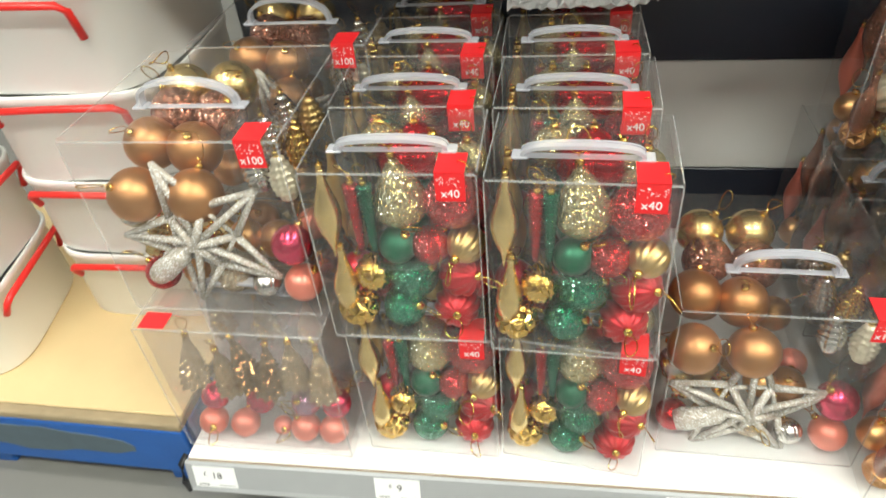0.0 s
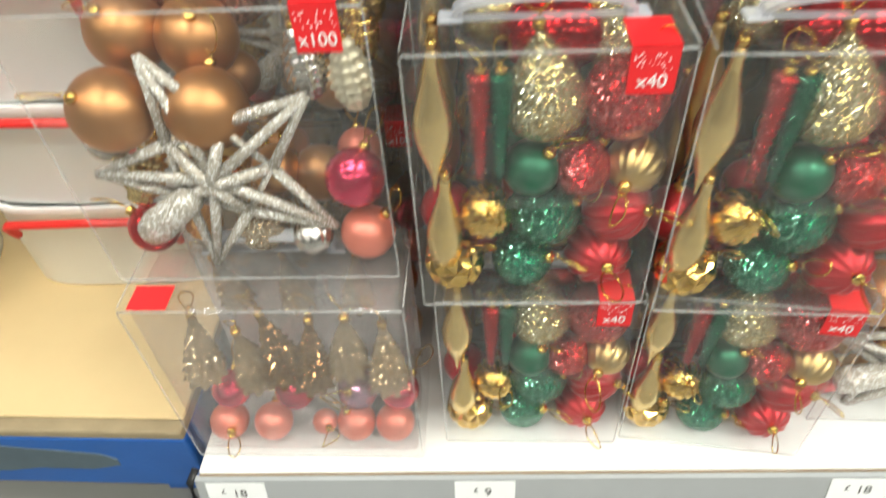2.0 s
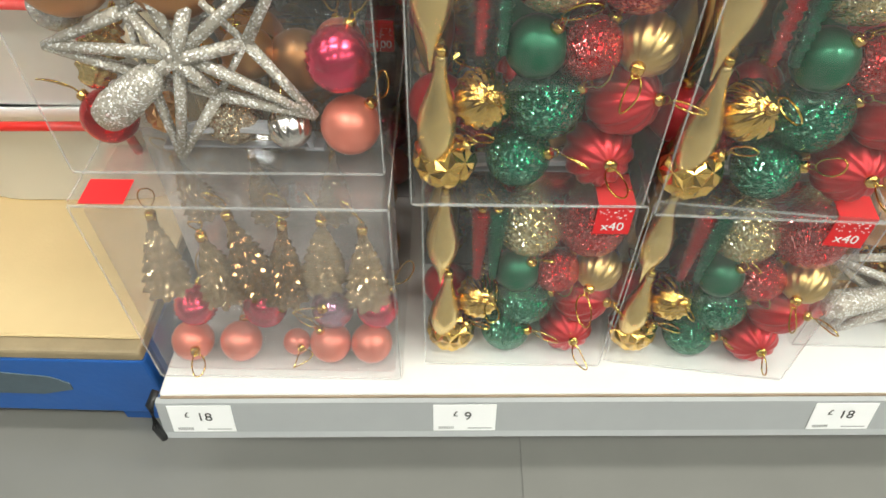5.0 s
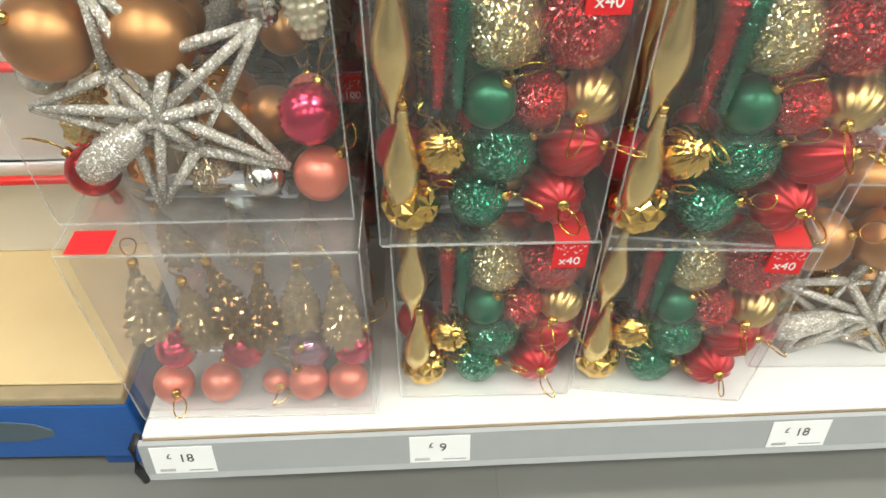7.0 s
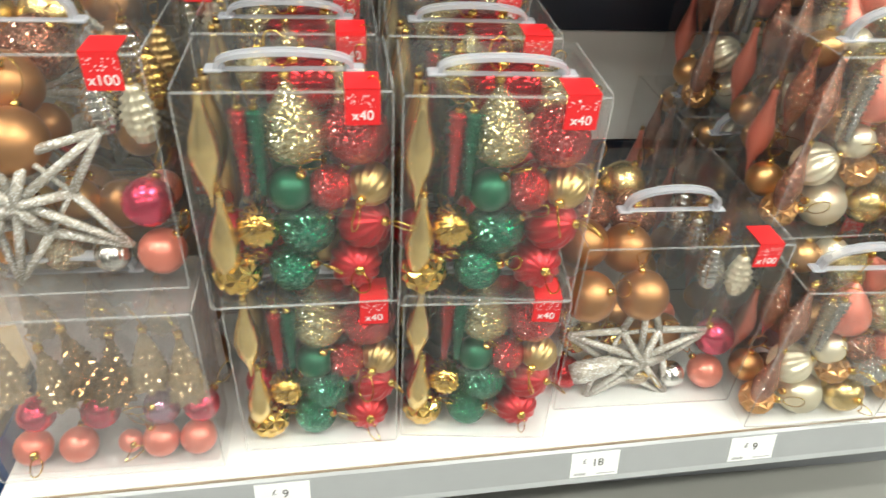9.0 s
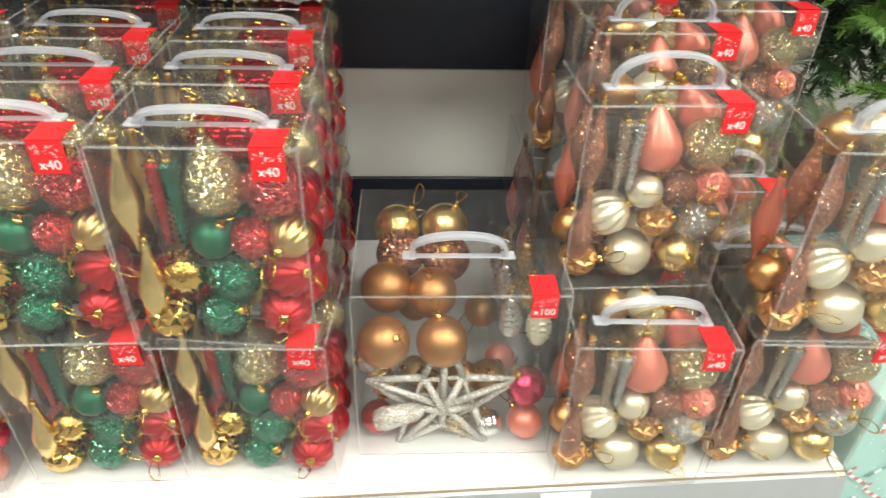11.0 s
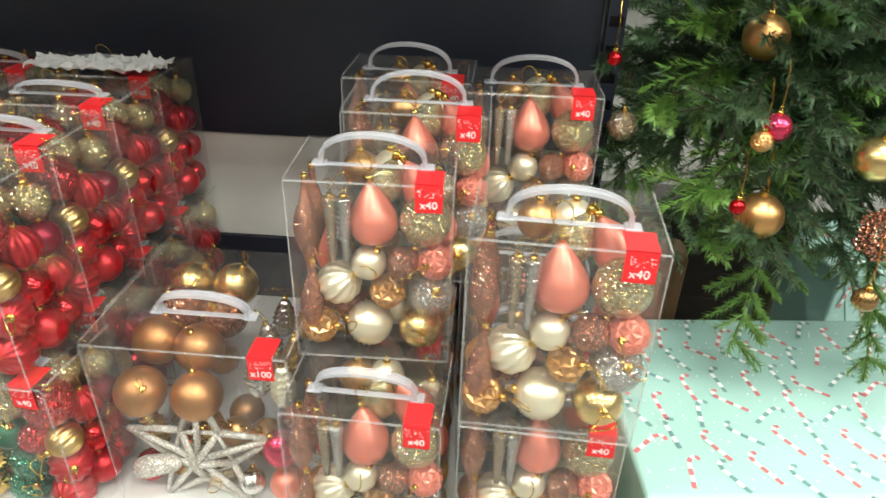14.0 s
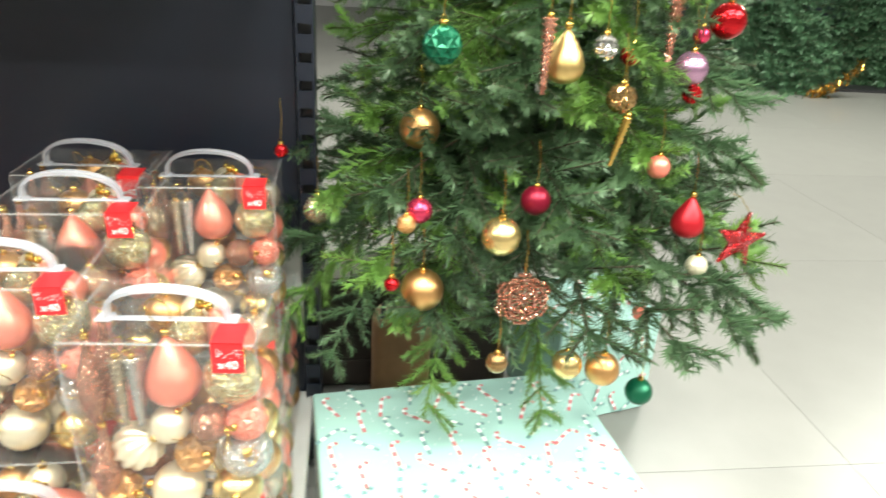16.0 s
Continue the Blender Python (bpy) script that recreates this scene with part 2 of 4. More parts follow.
def tube_bm(points, r, sides=8, bm=None, closed=False, radii=None):
    """A round tube along points."""
    bm = bm or bmesh.new()
    pts = [Vector(p) for p in points]
    n = len(pts)
    rings = []
    for i, p in enumerate(pts):
        a = pts[(i - 1) % n] if (closed or i > 0) else p
        b = pts[(i + 1) % n] if (closed or i < n - 1) else p
        d = (b - a).normalized() if (b - a).length > 1e-9 else Vector((0, 0, 1))
        up = Vector((0, 0, 1)) if abs(d.z) < 0.9 else Vector((0, 1, 0))
        s = d.cross(up).normalized()
        t = s.cross(d)
        rr = radii[i] if radii else r
        rings.append([bm.verts.new(p + rr * (s * math.cos(k * math.tau / sides) + t * math.sin(k * math.tau / sides))) for k in range(sides)])
    for i in range(n if closed else n - 1):
        a, b = rings[i], rings[(i + 1) % n]
        for k in range(sides):
            bm.faces.new((a[k], a[(k + 1) % sides], b[(k + 1) % sides], b[k]))
    if not closed:
        bm.faces.new(rings[0][::-1])
        bm.faces.new(rings[-1])
    return bm


def lathe_bm(profile, sides=28, flute=0, depth=0.0, twist=0.0, bm=None):
    """Turned shape from (radius, height); flute, depth and twist cut ribs into it."""
    bm = bm or bmesh.new()
    rings = []
    zs = [z for _, z in profile]
    span = (max(zs) - min(zs)) or 1
    for r, z in profile:
        if r < 1e-6:
            rings.append([bm.verts.new((0, 0, z))])
            continue
        ring = []
        for k in range(sides):
            a = k * math.tau / sides
            f = 1 - depth * (0.5 + 0.5 * math.cos(flute * a + twist * (z - min(zs)) / span)) if flute else 1
            ring.append(bm.verts.new((r * f * math.cos(a), r * f * math.sin(a), z)))
        rings.append(ring)
    for a, b in zip(rings, rings[1:]):
        if len(a) == 1 and len(b) == 1:
            continue
        for k in range(sides):
            q = [a[k % len(a)], a[(k + 1) % len(a)], b[(k + 1) % len(b)], b[k % len(b)]]
            bm.faces.new(list(dict.fromkeys(q)))
    return bm


def ball_profile(r, n=14, wob=0.0, waves=0):
    out = []
    for i in range(n + 1):
        a = -math.pi / 2 + math.pi * i / n
        k = 1 + wob * math.cos(waves * a)
        out.append((0 if i in (0, n) else r * math.cos(a) * k, r * math.sin(a) * k))
    return out


def text_mesh(body, size):
    cu = bpy.data.curves.new("text", "FONT")
    cu.body, cu.size, cu.align_x, cu.align_y, cu.extrude = body, size, "CENTER", "CENTER", 0.0002
    ob = bpy.data.objects.new("text", cu)
    scene.collection.objects.link(ob)
    me = bpy.data.meshes.new_from_object(ob.evaluated_get(bpy.context.evaluated_depsgraph_get()))
    bpy.data.objects.remove(ob)
    return me


# ---------- ornaments (unit: metres, hung from +z) ----------
def orn_mesh(shape, mat):
    """Meshes of the ornament shapes, one metre in radius, shared by all of one kind and finish."""
    key = (shape, mat.name)
    if key in ORN:
        return ORN[key]
    if shape == "ball":
        bm = lathe_bm(ball_profile(1, 16), 28)
    elif shape == "ribbed":
        bm = lathe_bm(ball_profile(1, 16), 64, 16, 0.085)
    elif shape == "swirl":
        bm = lathe_bm(ball_profile(1, 18), 64, 12, 0.13, 2.6)
    elif shape == "ridged":
        bm = lathe_bm([(r * (1 + 0.05 * math.cos(i * math.pi)), z) for i, (r, z) in enumerate(ball_profile(1, 26))], 28)
    elif shape == "diamond":
        bm = bmesh.new()
        bmesh.ops.create_icosphere(bm, subdivisions=2, radius=1)
        for f in bmesh.ops.poke(bm, faces=bm.faces[:])["verts"]:
            f.co *= 1.11
    elif shape == "bumpy":
        bm = bmesh.new()
        bmesh.ops.create_icosphere(bm, subdivisions=2, radius=1)
        for v in bmesh.ops.poke(bm, faces=bm.faces[:])["verts"]:
            v.co *= 0.9
    elif shape == "drop":
        prof = []
        for i in range(19):
            a = i / 18
            z = -1 + 2.75 * a
            r = math.sin(math.pi * a ** 0.62) ** 0.85 * (1.0 if a < 0.5 else 1.0 - 0.1 * (a - 0.5))
            prof.append((0 if i in (0, 18) else max(0.04, r), z))
        bm = lathe_bm(prof, 28)
    elif shape == "finial":
        prof = [(0, -4.3), (0.08, -4.1), (0.14, -3.5), (0.3, -2.8), (0.62, -2.0), (0.9, -1.2), (1.05, -0.4), (1.08, 0.2), (0.98, 0.9), (0.76, 1.7), (0.52, 2.5), (0.36, 3.2), (0.3, 3.7), (0.34, 4.0), (0.24, 4.3), (0, 4.45)]
        bm = lathe_bm(prof, 20)
    elif shape == "icicle":
        prof = [(0.0, -4.3)] + [((0.35 + 0.5 * (i / 24)) * (1 + 0.28 * (-1) ** i), -4.2 + 8.4 * i / 24) for i in range(25)] + [(0, 4.3)]
        bm = lathe_bm(prof, 14, 7, 0.2, 12)
    elif shape == "pinecone":
        prof = [(0, -1.7)]
        for i in range(7):
            z = -1.55 + i * 0.46
            r = (0.62, 0.88, 1.0, 1.0, 0.9, 0.72, 0.5)[i]
            prof += [(r * 0.78, z), (r, z + 0.14), (r * 0.98, z + 0.3)]
        prof += [(0.2, 1.75), (0, 1.8)]
        bm = lathe_bm(prof, 40, 10, 0.16)
    elif shape == "treelet":
        prof = [(0, -1.9), (0.5, -1.85)]
        for i in range(8):
            r, z = 1.08 * (1 - (i / 8.2) ** 1.5), -1.75 + i * 0.46
            prof += [(r * 0.72, z), (r, z + 0.12), (r * 0.86, z + 0.32)]
        prof += [(0.12, 2.0), (0, 2.05)]
        bm = lathe_bm(prof, 36, 9, 0.3, 9)
    me = mesh_from(bm, shape not in ("diamond", "bumpy", "treelet"))
    me.materials.append(mat)
    ORN[key] = me
    return me


ORN = {}
TOPS = {"drop": 1.75, "finial": 4.4, "icicle": 4.3, "pinecone": 1.8, "treelet": 2.05}
NAMES = {"ball": "bauble", "ribbed": "ribbed_bauble", "swirl": "swirl_bauble", "ridged": "ridged_bauble", "diamond": "faceted_bauble", "bumpy": "hammered_bauble",
         "drop": "teardrop_ornament", "finial": "finial_ornament", "icicle": "icicle_ornament", "pinecone": "pinecone_ornament", "treelet": "tree_ornament"}


def cap_mesh():
    bm = lathe_bm([(0, -0.002), (0.0062, -0.002), (0.0062, 0.0055), (0.0045, 0.0068), (0, 0.0068)], 14, 14, 0.08)
    ring = [(0.0035 * math.cos(a), 0, 0.0095 + 0.0035 * math.sin(a)) for a in (k * math.tau / 10 for k in range(10))]
    tube_bm(ring, 0.0006, 5, bm, True)
    return mesh_from(bm, True)


def loop_mesh(seed):
    """A limp loop of gold cord."""
    rnd = random.Random(seed)
    n = 16
    w, h, tw = rnd.uniform(0.006, 0.013), rnd.uniform(0.03, 0.045), rnd.uniform(-0.02, 0.02)
    pts = []
    for k in range(n):
        a = k * math.tau / n
        u = (1 - math.cos(a)) / 2
        pts.append((w * math.sin(a) + tw * u * u, -0.012 * u, 0.012 + h * u * (1 - 0.75 * u * abs(tw) / 0.02)))
    me = mesh_from(tube_bm(pts, 0.0008, 5, None, True), True)
    me.materials.append(GOLD_SHINY)
    return me


CAP = cap_mesh()
CAP.materials.append(GOLD_SHINY)
LOOPS = [loop_mesh(s) for s in range(5)]


def ornament(parent, shape, mat, r, x, y, z, tip=0.0, lean=0.0, cord=True, turn=None):
    """One ornament with its cap and cord. tip and lean: degrees off upright."""
    turn = random.uniform(0, 360) if turn is None else turn
    m = Matrix.Translation((x, y, z)) @ pose(0, 0, 0, tip, lean, 0) @ pose(0, 0, 0, 0, 0, turn)
    ob = link_mesh(NAMES[shape], orn_mesh(shape, mat), None, parent, "", m @ Matrix.Scale(r, 4))
    top = TOPS.get(shape, 0.97)
    k = 0.8 if r < 0.024 else 1.0
    cm = Matrix.Translation((0, 0, top)) @ Matrix.Scale(k / r, 4)
    cap = link_mesh("cap", CAP, None, ob, "", cm)
    if cord:
        link_mesh("hanging_loop", random.choice(LOOPS), None, ob, "", cm @ pose(0, 0, 0, 0, 0, random.uniform(-60, 60) - turn))
    return ob


def star_topper(parent, r, m):
    """Open five-pointed star of glittered rods with a raised middle."""
    bm = bmesh.new()
    tips = [Vector((r * math.sin(k * math.tau / 5), 0, r * math.cos(k * math.tau / 5))) for k in range(5)]
    ins = [Vector((0.42 * r * math.sin((k + 0.5) * math.tau / 5), 0, 0.42 * r * math.cos((k + 0.5) * math.tau / 5))) for k in range(5)]
    front = Vector((0, -0.028, 0))
    for k in range(5):
        for p in (ins[k], ins[k - 1], front * 0.6):
            tube_bm([tips[k], p], 0.0042, 6, bm, radii=[0.0042, 0.0062])
        tube_bm([front, ins[k]], 0.006, 6, bm)
        tube_bm([ins[k], ins[k - 1] * 0.98 + Vector((0, -0.004, 0))], 0.0036, 6, bm)
    st = part("star_topper", bm, STAR_GLIT, parent, "open silver glitter star tree topper", m, True)
    bm = lathe_bm([(0, -0.075), (0.015, -0.075), (0.018, -0.06), (0.014, -0.01), (0.006, 0.0), (0, 0.0)], 16)
    part("socket", bm, STAR_GLIT, st, "", pose(0, 0, 0, 0, 72, 0) @ Matrix.Translation((0, -0.012, -0.03)), True)


# ---------- clear boxes of ornaments ----------
def case_parts(box, w, d, h, words, handle_w=0.132, rise=0.03, label_u=0.93, plain=False, seed=0):
    rnd = random.Random(seed)
    bm = box_bm(-w / 2, w / 2, 0, d, 0, h, 0.003, 2)
    part("case", bm, CASE, box, "clear plastic case with milky scuffs")
    bm = bmesh.new()
    e = 0.0011
    for z in (0.002, h - 0.002):
        box_bm(-w / 2 + 0.003, w / 2 - 0.003, -0.0007, 0.0006, z - e, z + e, bm=bm)
    for x in (-w / 2 + 0.002, w / 2 - 0.002):
        box_bm(x - e * 0.6, x + e * 0.6, -0.0007, 0.0006, 0.004, h - 0.004, bm=bm)
        box_bm(x - e * 0.6, x + e * 0.6, 0.004, d - 0.004, h - 0.0005, h + 0.0008, bm=bm)
    part("folded_edge", bm, CREASE, box)
    # carrying handle on the lid
    hy = d * 0.31
    n = 14
    pts, hw = [], handle_w / 2
    for k in range(n + 1):
        a = math.pi * k / n
        pts.append((-hw * math.cos(a), hy - 0.012 * math.sin(a), h + 0.003 + rise * math.sin(a) ** 0.7))
    bm = bmesh.new()
    # strap with a raised rib on each edge
    prof = [(-0.0075, -0.0018), (-0.0075, 0.0026), (-0.0045, 0.0026), (-0.004, 0.0012), (0.004, 0.0012), (0.0045, 0.0026), (0.0075, 0.0026), (0.0075, -0.0018)]
    rings = []
    for k, p in enumerate(pts):
        dx, dz = pts[min(k + 1, n)][0] - pts[max(k - 1, 0)][0], pts[min(k + 1, n)][2] - pts[max(k - 1, 0)][2]
        ln = math.hypot(dx, dz)
        rings.append([bm.verts.new((p[0] - dz / ln * b, p[1] + a, p[2] + dx / ln * b)) for a, b in prof])
    for a, b in zip(rings, rings[1:]):
        for q in range(8):
            bm.faces.new((a[q], a[(q + 1) % 8], b[(q + 1) % 8], b[q]))
    bm.faces.new(rings[0][::-1])
    bm.faces.new(rings[-1])
    strap = part("handle", bm, HANDLE, box, "milky plastic carrying handle")
    bm = bmesh.new()
    box_bm(-hw - 0.012, -hw + 0.007, hy - 0.009, hy + 0.009, h + 0.001, h + 0.0055, 0.0015, 1, bm)
    box_bm(hw - 0.007, hw + 0.012, hy - 0.009, hy + 0.009, h + 0.001, h + 0.0055, 0.0015, 1, bm)
    box_bm(-hw, hw, hy - 0.005, hy + 0.005, h + 0.001, h + 0.0035, 0.001, 1, bm)
    part("handle_base", bm, HANDLE, strap)
    # red label folded over the front edge of the lid
    lw = 0.034
    x1 = w * (label_u - 0.5)
    x0 = x1 - lw
    if plain:
        bm = box_bm(x0 - 0.002, x1 + 0.004, 0.0, 0.032, h + 0.0008, h + 0.0018, 0.0003, 1)
        part("label", bm, RED_CARD, box, "plain red card flap")
        return
    bm = box_bm(x0, x1, -0.0022, -0.0012, h - 0.036, h + 0.002)
    box_bm(x0, x1, -0.0022, 0.04, h + 0.0012, h + 0.0022, bm=bm)
    lab = part("label", bm, RED_CARD, box, "red folded label with white " + words)
    link_mesh("lettering", word_mesh(words), WHITE_INK, lab, "", Matrix.Translation(((x0 + x1) / 2, -0.0026, h - 0.026)) @ pose(0, 0, 0, 90, 0, 0))
    bm = bmesh.new()
    for k in range(26):
        sx, sz = rnd.uniform(x0 + 0.002, x1 - 0.002), rnd.uniform(h - 0.017, h - 0.004)
        s = rnd.uniform(0.0003, 0.0007)
        box_bm(sx - s, sx + s, -0.0025, -0.0021, sz - s, sz + s, bm=bm)
    tagged(part("speckle", bm, WHITE_INK, lab), kind="stuff")


WORDS = {}


def word_mesh(words, size=0.0145):
    key = (words, size)
    if key not in WORDS:
        WORDS[key] = text_mesh(words, size)
    return WORDS[key]


BW, BD, BH = 0.212, 0.152, 0.27


def tray_parts(box, w, d, h):
    """Clear dividers inside the case."""
    bm = box_bm(-w * 0.28, -w * 0.13, 0.012, d - 0.02, h * 0.42, h * 0.97, 0.003, 2)
    part("tube_tray", bm, TRAY, box)
    bm = box_bm(-w * 0.13, w * 0.47, 0.006, d - 0.01, h * 0.44, h * 0.99, 0.003, 2)
    part("upper_tray", bm, TRAY, box)


def fill(box, rows, w, h, y):
    for shape, mat, r, u, v, tip, lean in rows:
        r *= 1.13 if shape not in ("icicle", "finial") else 1.08
        ornament(box, shape, mat, r, (u - 0.5) * w, y + r, v * h, tip, lean, shape != "finial" and v < 0.8)


def box_red(m, label, seed):
    random.seed(seed)
    box = thing("bauble_box", m, label, "bauble box", "boxes of red, green and gold baubles")
    case_parts(box, BW, BD, BH, "x40", rise=0.021, seed=seed)
    tray_parts(box, BW, BD, BH)
    fill(box, [
        ("finial", GOLD_PEARL, 0.0147, 0.115, 0.275, 0, 3), ("finial", GOLD_PEARL, 0.0147, 0.10, 0.72, 0, 2),
        ("icicle", RED_GLIT, 0.0105, 0.275, 0.72, 0, 1), ("icicle", GREEN_GLIT, 0.0105, 0.35, 0.72, 0, 0),
        ("drop", GOLD_GLIT, 0.030, 0.52, 0.76, -8, -6), ("ball", RED_GLIT, 0.031, 0.82, 0.76, 10, 20),
        ("ball", GREEN_MATT, 0.022, 0.48, 0.535, 20, 30), ("ball", RED_GLIT, 0.0225, 0.68, 0.535, -20, 40), ("ribbed", GOLD_MATT, 0.0225, 0.89, 0.545, 60, -120),
        ("ball", GREEN_GLIT, 0.0295, 0.55, 0.33, 20, 50), ("swirl", RED_MATT, 0.029, 0.85, 0.345, 40, 60), ("ribbed", GOLD_SHINY, 0.0235, 0.295, 0.35, 50, 20),
        ("diamond", GOLD_SHINY, 0.0255, 0.15, 0.115, 20, 40), ("ball", GREEN_GLIT, 0.0265, 0.46, 0.125, 30, 60), ("swirl", RED_MATT, 0.0285, 0.80, 0.13, 70, 20),
    ], BW, BH, 0.005)
    fill(box, [
        ("ball", RED_SHINY, 0.027, 0.50, 0.885, 10, 10), ("drop", GOLD_GLIT, 0.022, 0.80, 0.86, 0, -25), ("ball", RED_SHINY, 0.026, 0.63, 0.89, 10, 30),
        ("ball", RED_GLIT, 0.026, 0.30, 0.14, 0, 0), ("ball", GOLD_MATT, 0.026, 0.62, 0.14, 0, 0), ("ball", RED_MATT, 0.026, 0.88, 0.15, 0, 0),
        ("ball", RED_SHINY, 0.024, 0.89, 0.40, 0, 0), ("swirl", RED_MATT, 0.025, 0.88, 0.62, 0, 0), ("ball", RED_MATT, 0.025, 0.12, 0.2, 0, 0),
        ("finial", GOLD_MATT, 0.0147, 0.10, 0.7, 0, 0), ("ball", GREEN_MATT, 0.025, 0.5, 0.55, 0, 0),
    ], BW, BH, 0.054)
    fill(box, [
        ("ball", RED_SHINY, 0.022, 0.88, 0.15, 0, 0), ("swirl", RED_MATT, 0.023, 0.87, 0.37, 0, 0), ("ball", WINE, 0.022, 0.88, 0.58, 0, 0), ("ball", GOLD_GLIT, 0.022, 0.87, 0.78, 0, 0),
        ("ball", RED_SHINY, 0.022, 0.56, 0.88, 0, 0), ("finial", GOLD_MATT, 0.016, 0.10, 0.4, 0, 0), ("ball", GOLD_GLIT, 0.024, 0.34, 0.87, 0, 0), ("ball", RED_MATT, 0.023, 0.5, 0.2, 0, 0),
    ], BW, BH, 0.102)
    return box


def box_coral(m, label, seed):
    random.seed(seed)
    box = thing("bauble_box", m, label, "bauble box", "boxes of coral and champagne baubles")
    case_parts(box, BW, BD, BH, "x40", rise=0.044, seed=seed)
    tray_parts(box, BW, BD, BH)
    fill(box, [
        ("finial", BROWN_GLIT, 0.0145, 0.10, 0.275, 0, 3), ("finial", BROWN_GLIT, 0.0145, 0.10, 0.72, 0, 2),
        ("icicle", CHAMP_GLIT, 0.010, 0.26, 0.72, 0, 0), ("icicle", SILVER_GLIT, 0.010, 0.34, 0.72, 0, 0),
        ("drop", CORAL, 0.0285, 0.50, 0.735, -6, -5), ("ball", GOLD_GLIT, 0.030, 0.82, 0.745, 10, 20),
        ("ball", CHAMPAGNE, 0.021, 0.47, 0.52, 10, 30), ("ball", BROWN_GLIT, 0.0205, 0.69, 0.53, -20, 40), ("diamond", CORAL, 0.021, 0.89, 0.54, 60, -60),
        ("swirl", CHAMPAGNE, 0.0275, 0.27, 0.38, 20, 50), ("bumpy", COPPER, 0.022, 0.585, 0.355, 40, 60), ("ball", SILVER_GLIT, 0.0285, 0.865, 0.34, 50, 20),
        ("bumpy", COPPER, 0.0235, 0.13, 0.12, 20, 80), ("ridged", CHAMPAGNE, 0.0285, 0.46, 0.135, 10, -75), ("ball", GOLD_PEARL, 0.0275, 0.80, 0.13, 70, 20),
    ], BW, BH, 0.005)
    fill(box, [
        ("drop", CORAL, 0.024, 0.78, 0.84, 0, -30), ("drop", GOLD_GLIT, 0.022, 0.55, 0.86, 0, 20), ("ball", BROWN_GLIT, 0.025, 0.30, 0.14, 0, 0),
        ("ball", CHAMPAGNE, 0.026, 0.62, 0.14, 0, 0), ("ball", COPPER, 0.026, 0.88, 0.15, 0, 0), ("ball", GOLD_PEARL, 0.024, 0.89, 0.40, 0, 0),
        ("ball", CORAL, 0.025, 0.88, 0.62, 0, 0), ("ball", COPPER, 0.023, 0.12, 0.2, 0, 0), ("finial", BROWN_GLIT, 0.0145, 0.10, 0.7, 0, 0), ("ball", COPPER, 0.025, 0.5, 0.55, 0, 0),
    ], BW, BH, 0.054)
    fill(box, [
        ("ball", GOLD_PEARL, 0.022, 0.88, 0.15, 0, 0), ("ball", CORAL, 0.023, 0.87, 0.37, 0, 0), ("ball", COPPER, 0.022, 0.88, 0.58, 0, 0), ("ball", CHAMP_GLIT, 0.022, 0.87, 0.78, 0, 0),
        ("ball", CHAMPAGNE, 0.022, 0.56, 0.88, 0, 0), ("finial", CORAL, 0.015, 0.10, 0.4, 0, 0), ("ball", COPPER, 0.023, 0.36, 0.86, 0, 0),
    ], BW, BH, 0.102)
    return box


LW, LD, LH = 0.288, 0.27, 0.283


